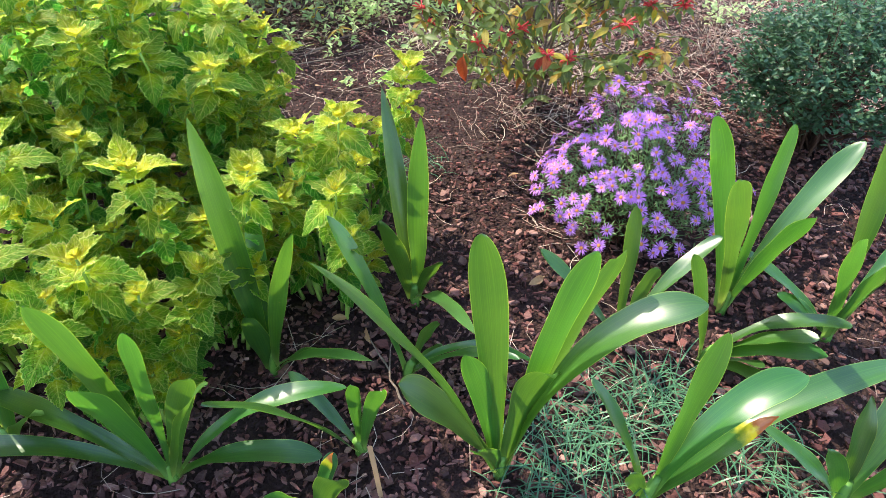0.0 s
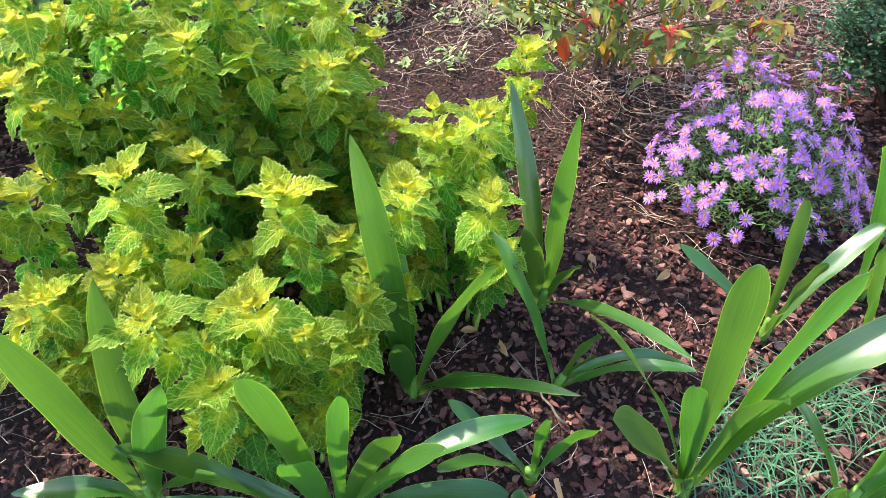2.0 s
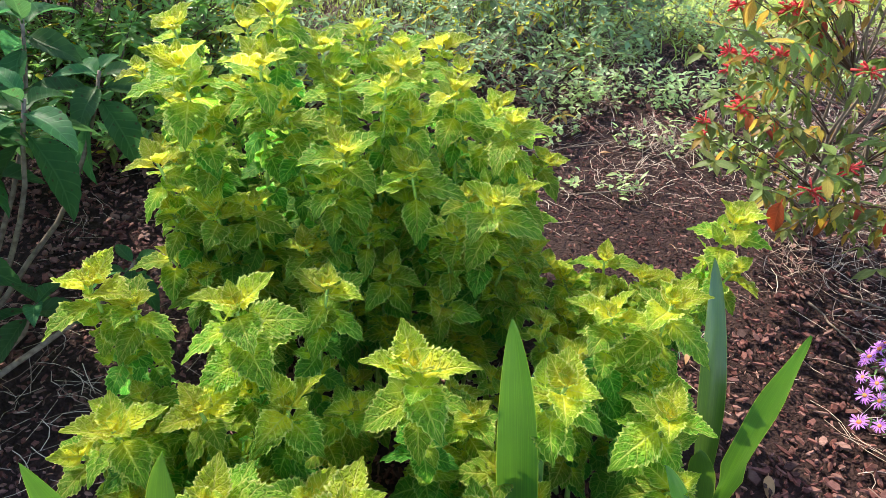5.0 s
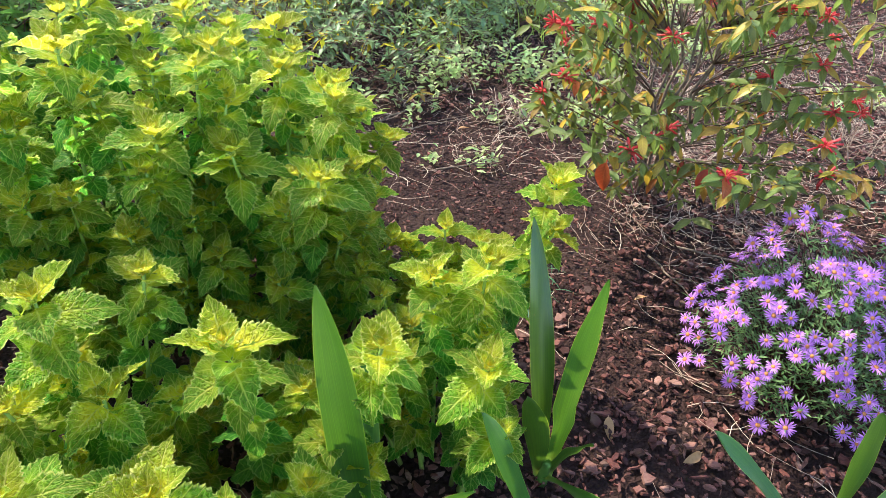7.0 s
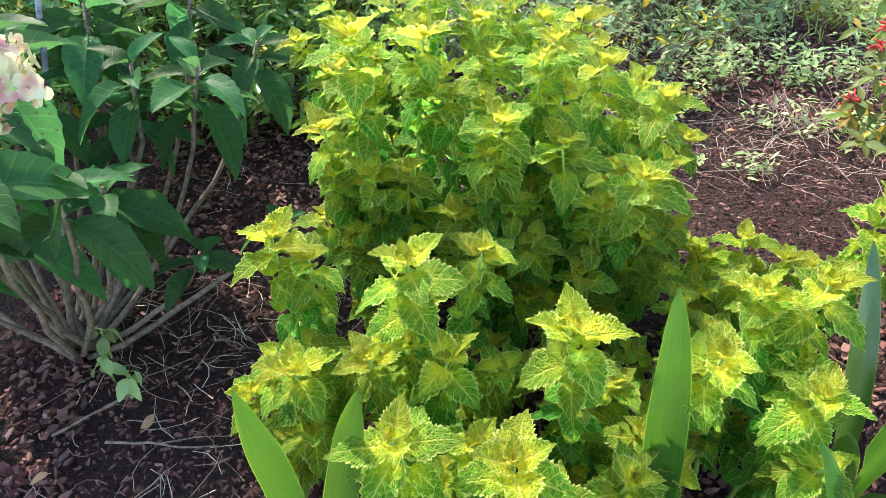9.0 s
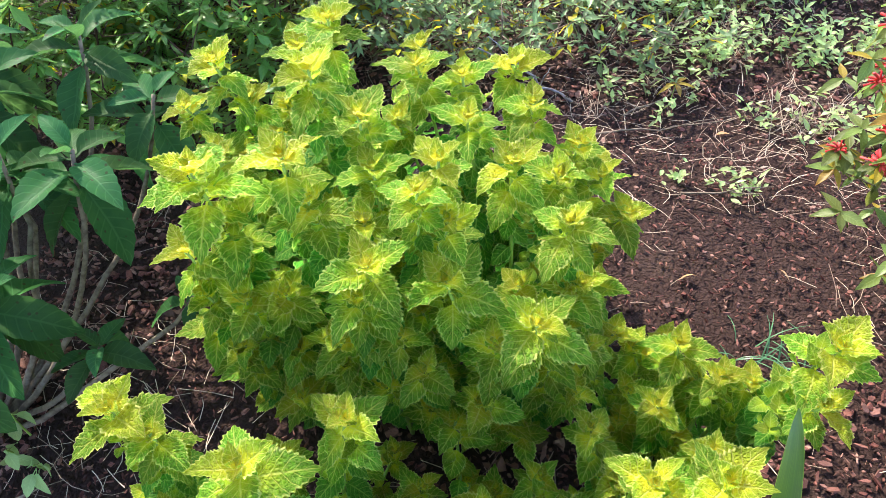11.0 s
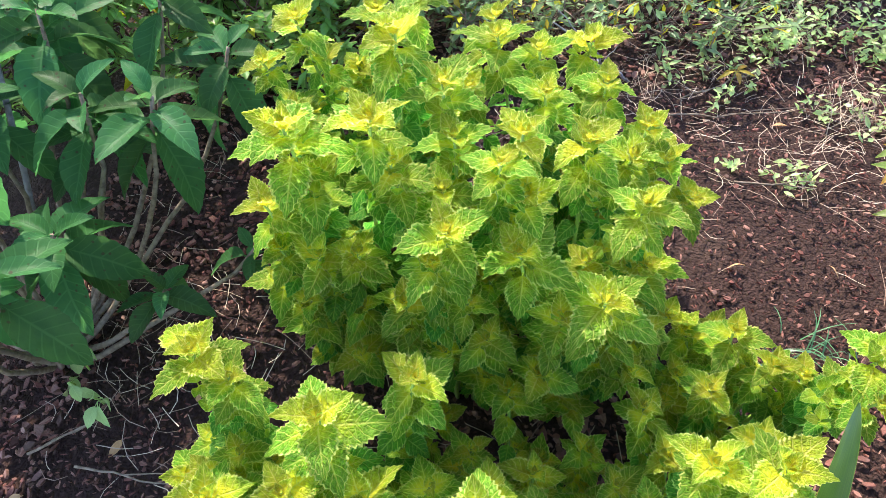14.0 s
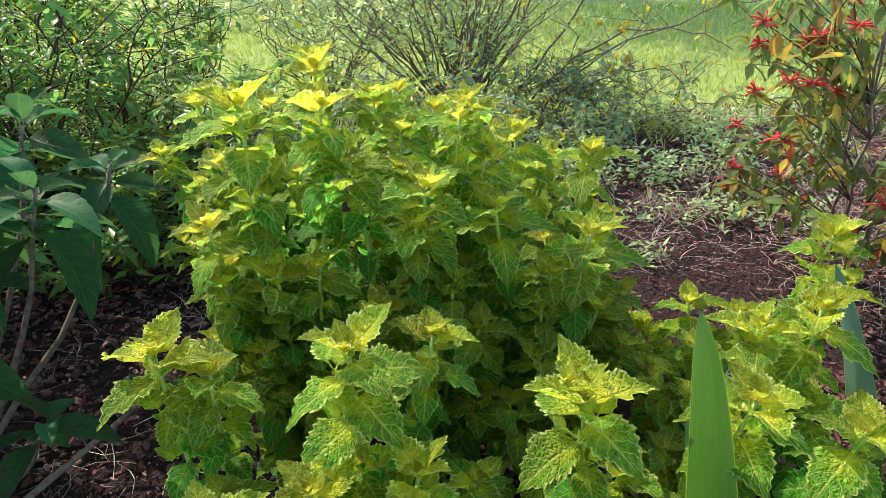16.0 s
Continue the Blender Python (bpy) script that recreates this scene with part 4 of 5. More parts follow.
# ---------------------------------------------------------------- clipped evergreen
def evergreen(base):
    r = random.Random(51)
    plant = thing("evergreen_shrub", (base[0], base[1], G), "rounded dense evergreen shrub with small dark blue-green leaves", "shrub")
    wood, leaves = Soup(), Soup()
    for _ in range(620):
        az, el = r.uniform(0, 6.283), math.asin(r.uniform(-0.25, 1))
        k = r.uniform(0.55, 1.0) ** 0.5
        lump = 1 + 0.40 * noise.noise((math.cos(az) * 2.7, math.sin(az) * 2.7, el * 2.7))
        e = Vector((base[0] + 0.325 * k * lump * math.cos(az) * math.cos(el), base[1] + 0.325 * k * lump * math.sin(az) * math.cos(el), G + 0.25 + 0.32 * k * lump * math.sin(el)))
        e.z = max(e.z, G + 0.05)
        root = Vector((base[0] + r.gauss(0, 0.03), base[1] + r.gauss(0, 0.03), G))
        pts = curve_points(root, root.lerp(e, 0.5) + Vector((0, 0, 0.05)), e, 4)
        if r.random() < 0.15:
            wood.add(*tube(pts, 0.005, 0.0012, 4))
        for _ in range(15):
            p = pts[3].lerp(pts[4], r.uniform(0.1, 1.1)) + Vector((r.gauss(0, 0.014), r.gauss(0, 0.014), r.gauss(0, 0.012)))
            sow(leaves, p, r.uniform(0, 360), r.uniform(-30, 50), r.gauss(0, 25), r.uniform(0.016, 0.028), r.uniform(0.010, 0.016))
    tagged(piece("twig_mass", wood.mesh("evergreen_twig_mass", M_DARKWOOD), plant), kind="stuff")
    tagged(piece("crown", leaves.mesh("evergreen_crown", M_BOX), plant), kind="stuff")


evergreen((1.30, 2.33))


# ---------------------------------------------------------------- hydrangea and stick
def hydrangea():
    r = random.Random(61)
    root = Vector((-1.76, 1.25, G))
    plant = thing("hydrangea", root, "woody hydrangea with large dark spotted leaves and fading cream-pink flower heads", "hydrangea")
    kits = [simple_leaf_mesh("hydrangea_leaf", M_HYD, 0.37 + 0.04 * k, k, 0.14 + 0.14 * k, 0.55, 16, 0.04, 0.10, 0.75, 0.85) for k in range(4)]
    # shoot tips: place, leaf length, leaves, way it points
    tips = [((-1.59, 1.345, 0.50), 0.165, 10), ((-1.545, 1.655, 0.64), 0.165, 10), ((-1.66, 1.58, 0.66), 0.15, 8), ((-1.886, 1.703, 0.72), 0.17, 9), ((-1.56, 1.90, 0.60), 0.16, 8), ((-1.92, 1.50, 0.62), 0.17, 9), ((-1.78, 1.95, 0.70), 0.16, 8), ((-1.45, 1.42, 0.30), 0.11, 5), ((-1.62, 1.12, 0.55), 0.17, 8), ((-1.48, 1.02, 0.80), 0.17, 8), ((-1.72, 1.30, 0.85), 0.18, 8), ((-1.95, 1.25, 0.60), 0.17, 8), ((-2.08, 1.75, 0.65), 0.16, 8), ((-1.80, 1.08, 0.45), 0.16, 7), ((-1.36, 1.62, 0.28), 0.10, 5), ((-1.67, 1.166, 0.85), 0.17, 7), ((-1.56, 1.05, 0.83), 0.17, 7), ((-1.89, 1.35, 0.70), 0.17, 8), ((-1.46, 1.16, 0.67), 0.16, 7), ((-1.80, 1.65, 0.50), 0.16, 7), ((-1.97, 1.79, 0.72), 0.17, 8), ((-2.1, 1.15, 0.7), 0.17, 8), ((-2.15, 1.45, 0.6), 0.17, 8)]
    for n, (e, ln, k) in enumerate(tips):
        e = Vector(e)
        d = e - root
        mid = root + Vector((d.x * 0.75, d.y * 0.75, d.z * 0.25 + 0.02))
        pts = curve_points(root + Vector((r.gauss(0, 0.02), r.gauss(0, 0.02), 0)), mid, e, 9)
        pts = [p + Vector((r.gauss(0, 0.006), r.gauss(0, 0.006), 0)) * (0 < i < 9) for i, p in enumerate(pts)]
        piece("branch", mesh_of("hydrangea_branch", *tube(pts, 0.0085, 0.0045, 7), M_WOOD), plant)
        az = r.uniform(0, 360)
        for i in range(k + 2):
            az += 137.5 + r.gauss(0, 8)
            ring = i / (k + 2)
            p = pts[9].lerp(pts[8], ring * 0.9)
            piece("leaf", kits[r.randrange(4)], plant, aim(p, az, 40 - 78 * ring + r.gauss(0, 13), r.gauss(0, 12), ln * (0.55 + 0.55 * min(1, ring * 1.6)) * r.uniform(0.92, 1.1)))
    # flower heads of four-sepalled florets
    florets = []
    for n in range(3):
        s = Soup()
        for k in range(4):
            w = 1.5708 * k + r.gauss(0, 0.12)
            d, q, up = Vector((math.cos(w), math.sin(w), 0)), Vector((-math.sin(w), math.cos(w), 0)), r.uniform(-0.001, 0.004)
            rim = [d * (0.0065 + 0.0062 * math.cos(a)) + q * (0.0064 * math.sin(a)) + Vector((0, 0, up + 0.0016 * math.cos(2 * a) + r.gauss(0, 0.0005))) for a in (0, 0.8, 1.6, 2.5, 3.8, 4.7, 5.5)]
            s.add(rim + [d * 0.0066 + Vector((0, 0, up * 0.4 - 0.001))], [(i, (i + 1) % 7, 7) for i in range(7)])
        florets.append(s.mesh("floret", M_SEPAL))
    for centre, rad, foot in (((-1.240, 0.975, 0.975), 0.072, (-1.48, 1.02, 0.80)), ((-1.868, 1.258, 0.935), 0.078, (-1.72, 1.30, 0.85))):
        c = Vector(centre)
        head = piece("flower_head", mesh_of("flower_core", *tube(curve_points(Vector(foot), Vector(foot).lerp(c, 0.5), c, 4), 0.004, 0.007), M_WOOD), plant, None, "rounded fading cream and pink flower head")
        for i in range(170):
            z = 1 - 2 * (i + 0.5) / 170
            a = 2.39996 * i
            n = Vector((math.sqrt(1 - z * z) * math.cos(a), math.sqrt(1 - z * z) * math.sin(a), z))
            p = c + Vector((n.x, n.y, n.z * 0.85)) * rad * r.uniform(0.58, 1.10)
            m = Matrix.Translation(p) @ (n + Vector((r.gauss(0, 0.3), r.gauss(0, 0.3), r.gauss(0, 0.3)))).to_track_quat("Z", "Y").to_matrix().to_4x4() @ Matrix.Rotation(r.uniform(0, 6), 4, "Z") @ Matrix.Scale(r.uniform(0.95, 1.45), 4)
            piece("floret", r.choice(florets), head, m)


hydrangea()


def stick():
    r = random.Random(62)
    pts = twig_points((-1.903, 1.341, G - 0.02), (-1.924, 1.93, 1.63), r, 0, 16, 0.0015)
    v, f = tube(pts, 0.0075, 0.0060, 8)
    ob = new("bare_stick", mesh_of("bare_stick", v, f, M_STAKE))
    tagged(ob, "thin pale grey bare upright stick among hydrangea leaves", "stick")


stick()


# ---------------------------------------------------------------- leafy shrubs behind
def shrub(base, rx, ry, height, stems, leaves_per, label, mat, seed, leaf=(0.03, 0.06), wood=M_DARKWOOD, name="leafy_shrub", fan=0.5, ratio=0.4, bare=0.25, yellow=0.05, twigs=5):
    r = random.Random(seed)
    plant = thing(name, (base[0], base[1], G), label, "shrub", "shrubs behind the bed")
    lv, gold = Soup(), Soup()
    for k in range(stems):
        a, q = r.uniform(0, 6.283), math.sqrt(r.random())
        root = Vector((base[0] + fan * 0.3 * rx * q * math.cos(a), base[1] + fan * 0.3 * ry * q * math.sin(a), G))
        top = Vector((base[0] + rx * q * math.cos(a), base[1] + ry * q * math.sin(a), G + height * r.uniform(0.6, 1.0) * (1 - 0.35 * q * q)))
        pts = curve_points(root, root.lerp(top, 0.5) + Vector((r.gauss(0, 0.2 * rx), r.gauss(0, 0.2 * ry), height * r.uniform(0.0, 0.18))), top, 9)
        pts = [p + Vector((r.gauss(0, 0.018), r.gauss(0, 0.018), r.gauss(0, 0.01))) * (i > 0) for i, p in enumerate(pts)]
        s = Soup()
        s.add(*tube(pts, 0.006 * (0.6 + height * 0.4), 0.0018, 5))
        for _ in range(twigs):
            i = r.randint(2, 9)
            e = pts[i] + Vector((r.gauss(0, 0.15), r.gauss(0, 0.15), r.uniform(0.02, 0.22))) * (0.5 + 0.5 * height)
            bp = twig_points(pts[i], e, r, 0, 4, 0.05)
            s.add(*tube(bp, 0.0026, 0.001, 4))
            n, turn, big = leaves_per // 5, r.uniform(0, 360), r.uniform(0.7, 1.25)
            for k in range(n):
                q = k / max(1, n - 1)
                p = bp[4].lerp(bp[2], q * 0.9) + Vector((r.gauss(0, 0.006), r.gauss(0, 0.006), r.gauss(0, 0.006)))
                ln = r.uniform(*leaf) * big * (0.6 + 0.6 * q)
                sow(gold if r.random() < yellow else lv, p, turn + 137.5 * k, 50 - 75 * q + r.gauss(0, 14), r.gauss(0, 18), ln, ln * ratio, 0.18, True)
        for _ in range(leaves_per // 6):
            t = bare + (1 - bare) * r.random()
            i = min(8, int(t * 9))
            p = pts[i].lerp(pts[i + 1], r.random()) + Vector((r.gauss(0, 0.02), r.gauss(0, 0.02), r.gauss(0, 0.02)))
            ln = r.uniform(*leaf)
            sow(gold if r.random() < yellow else lv, p, r.uniform(0, 360), r.uniform(-45, 40), r.gauss(0, 25), ln, ln * ratio, 0.15, True)
        piece("stem", s.mesh("shrub_stem", wood), plant)
    tagged(piece("leaves", lv.mesh("shrub_leaves", mat), plant), kind="stuff")
    if gold.v:
        tagged(piece("yellow_leaves", gold.mesh("shrub_yellow_leaves", M_GOLD), plant, None, "yellowing leaves"), kind="stuff")


DENSE = "tall leafy green shrub with thin upright stems, backlit"
for k, (x, y, h, n) in enumerate(((-2.40, 2.65, 1.35, 24), (-2.95, 2.25, 1.75, 24), (-3.15, 3.25, 1.5, 22), (-2.35, 2.25, 0.7, 16), (-2.65, 1.85, 0.75, 16), (-1.95, 2.45, 0.45, 14), (-2.6, 3.7, 1.2, 24), (-3.8, 2.6, 1.7, 18), (-2.85, 1.55, 1.6, 22), (-3.5, 4.3, 1.4, 22), (-2.05, 3.05, 0.75, 18))):
    shrub((x, y), 0.55, 0.52, h, n, 115, DENSE, M_SHRUB, 70 + k, (0.034, 0.070), M_DARKWOOD, "leafy_shrub", 1.1, 0.42, 0.04)
TWIGGY = "twiggy shrub with many thin grey stems and sparse leaves"
shrub((-1.10, 4.60), 1.15, 0.60, 1.45, 66, 75, TWIGGY, M_WEED, 81, (0.028, 0.055), M_WOOD, "twiggy_shrub", 0.35, 0.45, 0.35)
shrub((-2.0, 4.9), 0.60, 0.5, 0.9, 30, 50, TWIGGY, M_WEED, 82, (0.028, 0.055), M_WOOD, "twiggy_shrub", 0.5, 0.45, 0.3)
for k, (x, y, h, n) in enumerate(((-1.35, 3.05, 0.34, 20), (-0.95, 3.35, 0.36, 22), (-1.75, 2.85, 0.46, 20), (-1.3, 3.75, 0.42, 20), (-0.7, 3.85, 0.35, 18), (-1.95, 3.35, 0.55, 18), (-0.55, 4.25, 0.5, 18), (-0.1, 4.35, 0.36, 14))):
    shrub((x, y), 0.46, 0.40, h, n, 50, "low sprawling grey-green shrub with tangled bare twigs", M_SPRAWL, 90 + k, (0.028, 0.056), M_WOOD, "sprawling_shrub", 1.8, 0.45, 0.05, 0.13)


def weeds():
    r = random.Random(101)
    for k, (x, y, n, h) in enumerate(((-0.45, 3.35, 40, 0.14), (-0.10, 3.1, 14, 0.08), (-0.55, 3.65, 50, 0.18), (-0.1, 3.5, 40, 0.14), (0.2, 3.65, 34, 0.12), (-0.3, 3.95, 60, 0.22), (0.25, 4.05, 50, 0.18), (0.05, 4.3, 50, 0.2), (0.75, 3.9, 24, 0.12), (0.12, 3.05, 14, 0.09), (1.3, 3.5, 16, 0.10), (0.6, 4.4, 40, 0.18), (-0.62, 3.05, 14, 0.09), (0.35, 3.1, 10, 0.07), (-0.28, 2.72, 8, 0.05))):
        s = Soup()
        for _ in range(n):
            cx, cy = x + r.gauss(0, 0.09), y + r.gauss(0, 0.07)
            for _ in range(8):
                p = Vector((cx + r.gauss(0, 0.012), cy + r.gauss(0, 0.012), G + h * r.random() ** 1.4))
                sow(s, p, r.uniform(0, 360), r.uniform(-10, 55), r.gauss(0, 20), r.uniform(0.016, 0.044), r.uniform(0.010, 0.020))
        ob = new("weed_patch", s.mesh("weed_patch", M_WEED))
        tagged(ob, "patch of low light-green weeds growing through the mulch", "weeds", "weeds in the bed", "stuff")


weeds()


def mondo():
    r = random.Random(111)
    s = Soup()
    for cx, cy, n in ((0.52, 1.18, 100), (0.30, 1.03, 90), (0.42, 1.08, 80), (0.24, 0.92, 60), (0.70, 1.02, 70), (0.60, 1.10, 60), (0.38, 0.88, 50), (-0.10, 2.10, 45), (0.78, 0.92, 40)):
        for _ in range(n):
            p = Vector((cx + r.gauss(0, 0.05), cy + r.gauss(0, 0.05), G))
            a, ln = r.uniform(0, 6.283), r.uniform(0.05, 0.13)
            d = Vector((math.cos(a), math.sin(a), 0))
            q = Vector((-d.y, d.x, 0)) * r.uniform(0.0012, 0.0022)
            pts = curve_points(p, p + d * ln * 0.35 + Vector((0, 0, ln * 0.55)), p + d * ln + Vector((0, 0, r.uniform(0.004, 0.05))), 4)
            vs = []
            for i, c in enumerate(pts):
                w = 1 - 0.8 * (i / 4) ** 2
                vs += [c - q * w, c + q * w]
            s.add(vs, [(2 * i, 2 * i + 1, 2 * i + 3, 2 * i + 2) for i in range(4)])
    ob = new("mondo_grass", s.mesh("mondo_grass", M_MONDO))
    tagged(ob, "tufts of thin blue-green grass growing from the mulch", "grass", kind="stuff")


mondo()


# ---------------------------------------------------------------- unseen trees beyond the lawn, added for their shade
def tree(base, height, spread, seed):
    r = random.Random(seed)
    t = thing("shade_tree", (base[0], base[1], G), "unseen broad green tree added to shade the lawn", "tree", "trees beyond the lawn")
    top = Vector((base[0] + r.gauss(0, 0.3), base[1] + r.gauss(0, 0.3), height * 0.55))
    v, f = tube(twig_points((base[0], base[1], G - 0.1), top, r, 0, 10, 0.02), height * 0.035, height * 0.016, 10)
    trunk = piece("trunk", mesh_of("tree_trunk", v, f, M_DARKWOOD), t)
    crown = Soup()
    for k in range(16):
        a, q = 6.283 * k / 16 + r.gauss(0, 0.2), r.uniform(0.35, 1.0)
        e = Vector((base[0] + spread * q * math.cos(a), base[1] + spread * q * math.sin(a), height * r.uniform(0.55, 0.95)))
        s = Vector((base[0], base[1], height * r.uniform(0.25, 0.5)))
        pts = twig_points(s, e, r, -0.05, 8, 0.05)
        v, f = tube(pts, height * 0.012, height * 0.002, 6)
        piece("limb", mesh_of("tree_limb", v, f, M_DARKWOOD), t)
        for _ in range(260):
            c = pts[r.randint(3, 7)].lerp(pts[8], r.random()) + Vector((r.gauss(0, spread * 0.16), r.gauss(0, spread * 0.16), r.gauss(0, spread * 0.12)))
            ln = r.uniform(0.16, 0.34)
            sow(crown, c, r.uniform(0, 360), r.uniform(-60, 40), r.gauss(0, 25), ln, ln * 0.5)
    tagged(piece("crown", crown.mesh("tree_crown", M_SHRUB), t), kind="stuff")


# Out of view; placed so that crown shadow falls on the far lawn.
for k, (x, y, h, s) in enumerate(((-7.5, 14.5, 8.5, 3.8), (-4.0, 18.5, 9.0, 4.2), (-1.6, 12.4, 8.5, 3.0))):
    tree((x, y), h, s, 200 + k)


# ---------------------------------------------------------------- small things on the bed
def seedling():
    r = random.Random(121)
    c = Vector((-1.66, 1.23, G))
    plant = thing("wilted_seedling", c, "small wilted pale green seedling on bare mulch", "seedling")
    kits = [simple_leaf_mesh("seedling_leaf", M_PALE, 0.5, k, 0.5 + 0.3 * k, 0.3, 8, 0.05, 0.2) for k in range(2)]
    for n, (dx, dy, h) in enumerate(((0.0, 0.02, 0.11), (0.07, -0.05, 0.12), (0.14, -0.05, 0.10))):
        e = c + Vector((dx, dy, h))
        pts = curve_points(c + Vector((dx * 0.7, dy * 0.7, 0)), c + Vector((dx * 0.8, dy * 0.8, h * 0.7)), e, 6)
        piece("stem", mesh_of("seedling_stem", *tube(pts, 0.003, 0.002, 6), M_CSTEM), plant)
        for i in range(6):
            piece("leaf", kits[i % 2], plant, aim(e - Vector((0, 0, 0.012 * (i // 2))), r.uniform(0, 360), r.uniform(-60, 5), r.gauss(0, 15), r.uniform(0.04, 0.062)))


seedling()


def fallen_leaves():
    r = random.Random(122)
    kits = [simple_leaf_mesh("fallen_leaf", M_DRY, 0.45, k, 0.1 + 0.3 * k, 0.5 - 0.3 * k, 8) for k in range(3)]
    spots = [(-0.22, 1.36), (-0.17, 1.33), (0.10, 1.62), (0.25, 2.05), (-0.55, 2.62), (-0.1, 2.4), (-0.35, 2.9), (-1.55, 0.95), (-1.35, 1.30), (0.75, 2.6), (0.95, 1.95), (-0.05, 1.95), (-0.63, 3.5), (0.3, 1.55), (-1.45, 1.15), (0.85, 3.0), (-0.3, 2.3), (0.62, 2.35)]
    for k, (x, y) in enumerate(spots):
        me = kits[k % 3]
        ob = new("fallen_leaf", me)
        ob.matrix_world = aim(Vector((x, y, G + 0.018)), r.uniform(0, 360), r.uniform(-6, 10), r.gauss(0, 25), r.uniform(0.022, 0.05))
        tagged(ob, "curled dry tan leaf lying on the mulch", "dead leaf", "fallen leaves")


fallen_leaves()


def fallen_twigs():
    r = random.Random(123)
    for x, y, a, ln in ((0.38, 2.30, -0.3, 0.34), (0.28, 2.24, -1.1, 0.22), (-0.05, 1.10, 2.1, 0.20), (-1.50, 1.05, 0.3, 0.26), (-1.62, 1.02, 0.9, 0.18), (0.6, 2.85, 0.6, 0.3), (0.95, 2.75, 2.3, 0.34), (-0.4, 2.6, 0.2, 0.22), (0.75, 3.15, 1.0, 0.4), (-0.75, 2.75, 0.5, 0.5), (-0.65, 2.9, 0.9, 0.45), (1.15, 3.2, 2.7, 0.35)):
        p = Vector((x, y, G + 0.016))
        q = p + Vector((math.cos(a) * ln, math.sin(a) * ln, r.uniform(0.0, 0.03)))
        s = Soup()
        pts = twig_points(p, q, r, 0, 8, 0.05)
        s.add(*tube(pts, 0.0035, 0.0015, 6))
        s.add(*tube([pts[4], pts[4].lerp(q, 0.4) + Vector((0.02, 0.02, 0.012)), pts[4].lerp(q, 0.8) + Vector((0.05, 0.04, 0.01))], 0.002, 0.001, 5))
        ob = new("fallen_twig", s.mesh("fallen_twig", M_WOOD))
        tagged(ob, "thin grey dead twig lying on the mulch", "twig", "fallen twigs")


fallen_twigs()


def bare_branch():
    """Pale dead branch leaning up out of the sprawling shrubs."""
    r = random.Random(127)
    plant = thing("bare_branch", (-0.84, 2.95, G), "pale grey dead forked branch leaning out of low shrubs", "branch")
    pts = twig_points((-0.84, 2.95, G - 0.01), (-0.905, 2.26, 0.64), r, 0, 10, 0.02)
    piece("branch", mesh_of("dead_branch", *tube(pts, 0.0048, 0.0018, 7), M_STAKE), plant)
    for i, d in ((4, (0.06, -0.12, 0.16)), (5, (0.05, -0.20, 0.10)), (6, (-0.08, -0.08, 0.14)), (8, (0.04, -0.08, 0.06))):
        end = pts[i] + Vector(d)
        piece("twig", mesh_of("dead_twig", *tube(twig_points(pts[i], end, r, 0, 5, 0.05), 0.0024, 0.001, 6), M_STAKE), plant)


bare_branch()


def dry_weeds():
    """Bleached stalks of dead weeds standing in the bed."""
    r = random.Random(124)
    for x, y, n, h in ((-0.12, 3.05, 16, 0.18), (0.10, 3.35, 12, 0.16), (1.15, 3.05, 20, 0.22), (0.95, 3.5, 18, 0.2), (0.35, 3.3, 10, 0.15), (-0.35, 3.4, 12, 0.2)):
        s = Soup()
        for _ in range(n):
            p = Vector((x + r.gauss(0, 0.06), y + r.gauss(0, 0.05), G))
            q = p + Vector((r.gauss(0, 0.07), r.gauss(0, 0.07), h * r.uniform(0.4, 1)))
            pts = twig_points(p, q, r, 0, 5, 0.06)
            s.add(*tube(pts, 0.0014, 0.0007, 4))
            for _ in range(4):
                i = r.randint(1, 4)
                s.add(*tube([pts[i], pts[i] + Vector((r.gauss(0, 0.03), r.gauss(0, 0.03), r.uniform(0.0, 0.04)))], 0.0009, 0.0005, 3))
        ob = new("dead_weed", s.mesh("dead_weed", M_NEEDLE))
        tagged(ob, "bleached dry stalks of a dead weed in mulch", "dead weed", "dead weeds in the bed")


dry_weeds()


def dead_strip():
    """Bleached dead lily leaf standing in the mulch."""
    pts = curve_points((-0.078, 0.875, G), (-0.086, 0.89, 0.09), (-0.103, 0.928, 0.14), 6)
    vs = []
    for i, p in enumerate(pts):
        q = Vector((0.005, 0.001, 0))
        vs += [p - q, p + Vector((0, 0.002, 0)), p + q]
    faces = [(3 * i + j, 3 * i + j + 1, 3 * i + j + 4, 3 * i + j + 3) for i in range(6) for j in range(2)]
    ob = new("dead_leaf_strip", mesh_of("dead_leaf_strip", vs, faces, M_DRY))
    tagged(ob, "bleached dead lily leaf strip standing in mulch", "dead leaf")


dead_strip()


def hanging_leaf():
    ob = new("withered_leaf", simple_leaf_mesh("withered_leaf", M_FIRE_R, 0.5, 3, 0.3, 0.3))
    ob.matrix_world = aim(Vector((0.05, 2.06, 0.46)), 250, -75, 20, 0.085)
    tagged(ob, "withered orange leaf hanging at the firebush's foot", "dead leaf")


hanging_leaf()


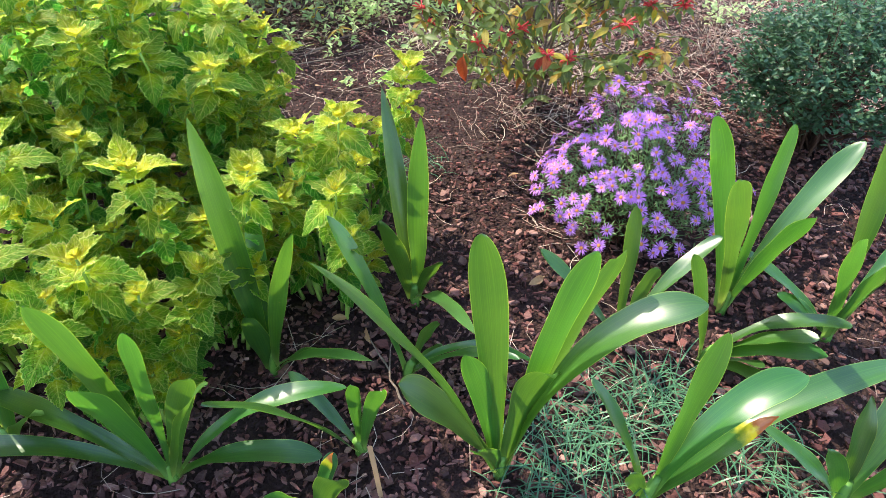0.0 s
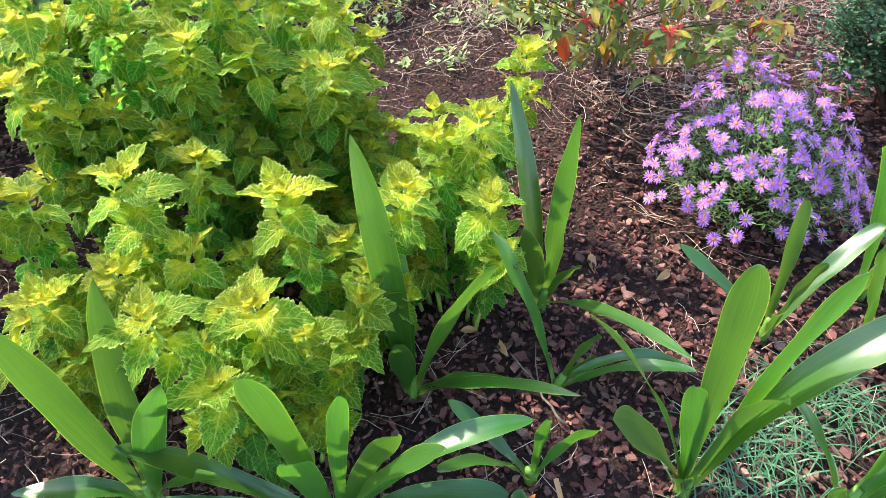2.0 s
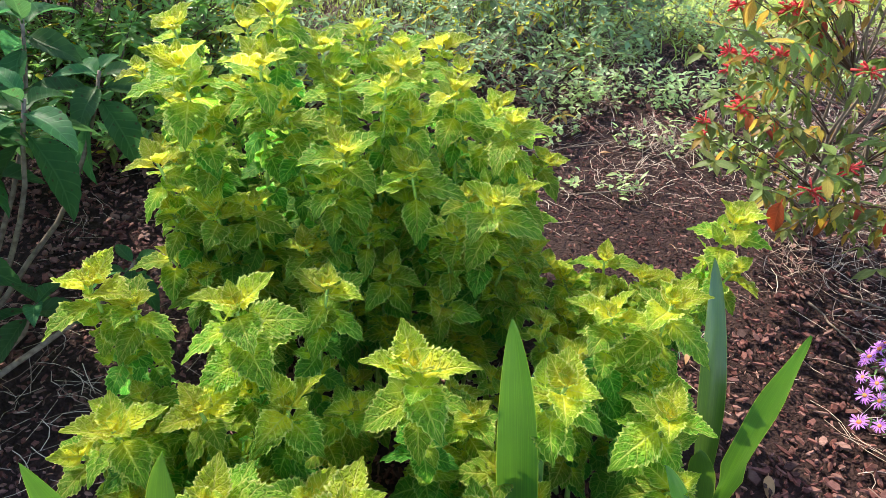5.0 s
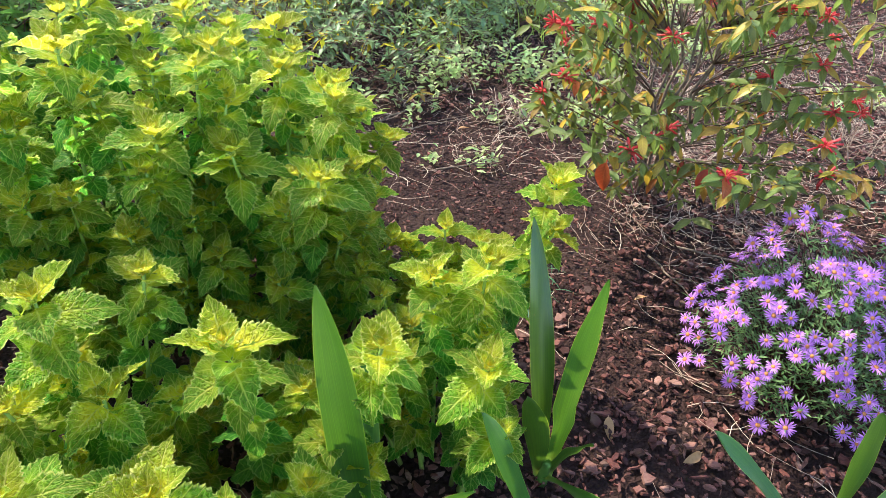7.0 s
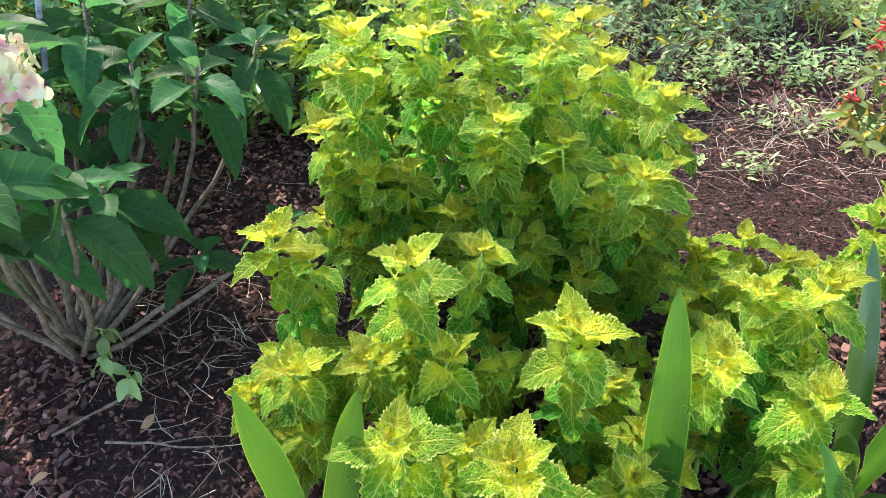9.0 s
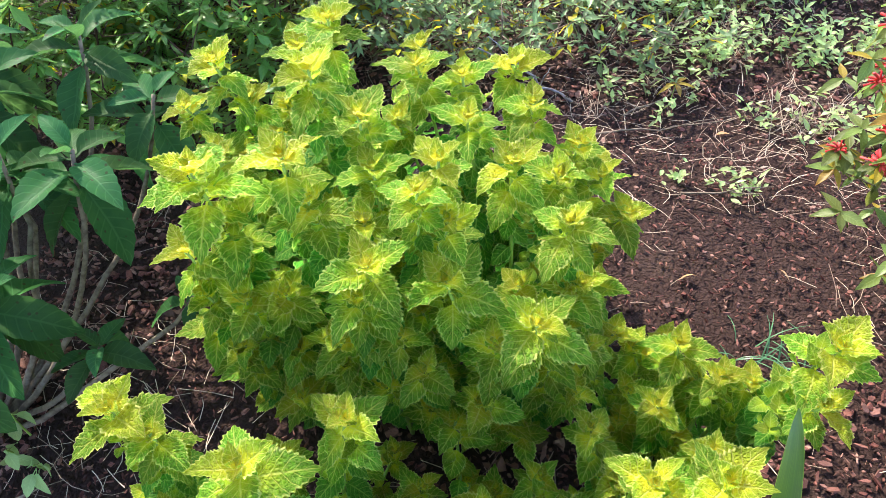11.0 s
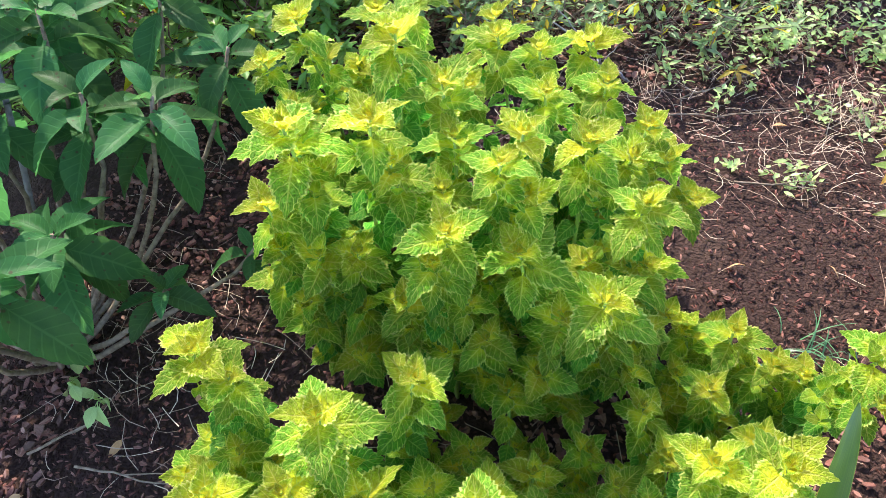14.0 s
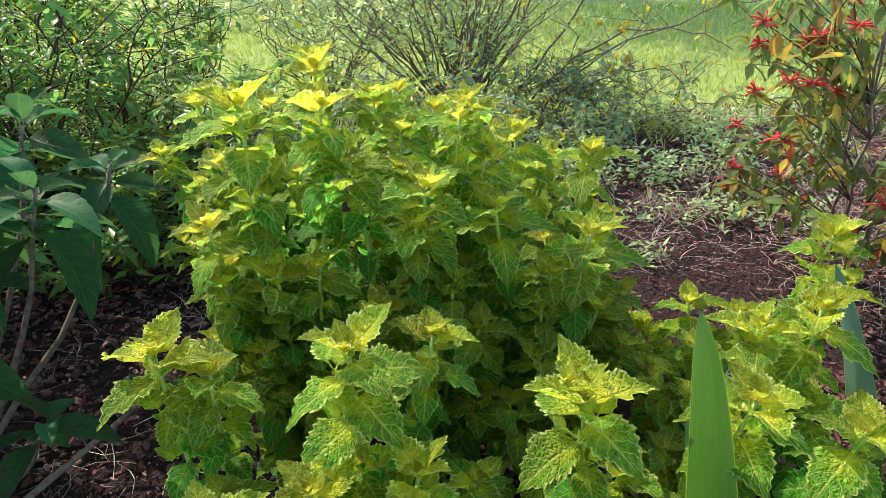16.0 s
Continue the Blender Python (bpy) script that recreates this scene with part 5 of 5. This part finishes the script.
def yellow_sprig():
    r = random.Random(125)
    c = Vector((-0.52, 3.04, G))
    plant = thing("yellow_sprig", c, "tiny yellow-green seedling with narrow leaves in mulch", "seedling")
    me = simple_leaf_mesh("sprig_leaf", M_FIRE_Y, 0.3, 2, 0.4, 0.2)
    pts = curve_points(c, c + Vector((0, 0, 0.04)), c + Vector((0.005, 0, 0.08)), 4)
    piece("stem", mesh_of("sprig_stem", *tube(pts, 0.002, 0.0014, 5), M_CSTEM), plant)
    for k in range(5):
        piece("leaf", me, plant, aim(pts[4], 72 * k + r.gauss(0, 12), r.uniform(-20, 25), 0, r.uniform(0.05, 0.075)))


yellow_sprig()


def arching_branches():
    """Long thin branches of the twiggy shrub that reach out over the grass."""
    r = random.Random(126)
    plant = thing("arching_branch", (-0.75, 4.5, G), "long thin arching grey branches with few leaves", "branch")
    leaf = simple_leaf_mesh("branch_leaf", M_FIRE_Y, 0.45, 1, 0.3, 0.2)
    for p, m, e in (((-0.75, 4.5, G), (-0.3, 4.3, 0.75), (0.25, 4.0, 0.52)), ((-0.70, 4.45, G), (-0.2, 4.4, 0.6), (0.50, 4.2, 0.72)), ((-0.8, 4.5, G), (-0.4, 4.4, 0.9), (0.05, 4.3, 0.98)), ((-0.65, 4.4, G), (-0.35, 4.2, 0.5), (0.05, 3.95, 0.38))):
        pts = curve_points(p, m, e, 12)
        pts = [q + Vector((r.gauss(0, 0.012), r.gauss(0, 0.012), r.gauss(0, 0.012))) * (i > 0) for i, q in enumerate(pts)]
        br = piece("branch", mesh_of("arching_twig", *tube(pts, 0.007, 0.0025, 6), M_WOOD), plant)
        for i in (4, 6, 7, 9, 10, 11):
            side = pts[i] + Vector((r.gauss(0, 0.1), r.gauss(0, 0.1), r.uniform(0.0, 0.14)))
            tw = piece("twig", mesh_of("side_twig", *tube(twig_points(pts[i], side, r, 0, 4, 0.06), 0.0022, 0.001, 5), M_WOOD), plant)
            for _ in range(3):
                piece("leaf", leaf, plant, aim(pts[i].lerp(side, r.uniform(0.4, 1)), r.uniform(0, 360), r.uniform(-40, 30), r.gauss(0, 20), r.uniform(0.035, 0.06)))


arching_branches()
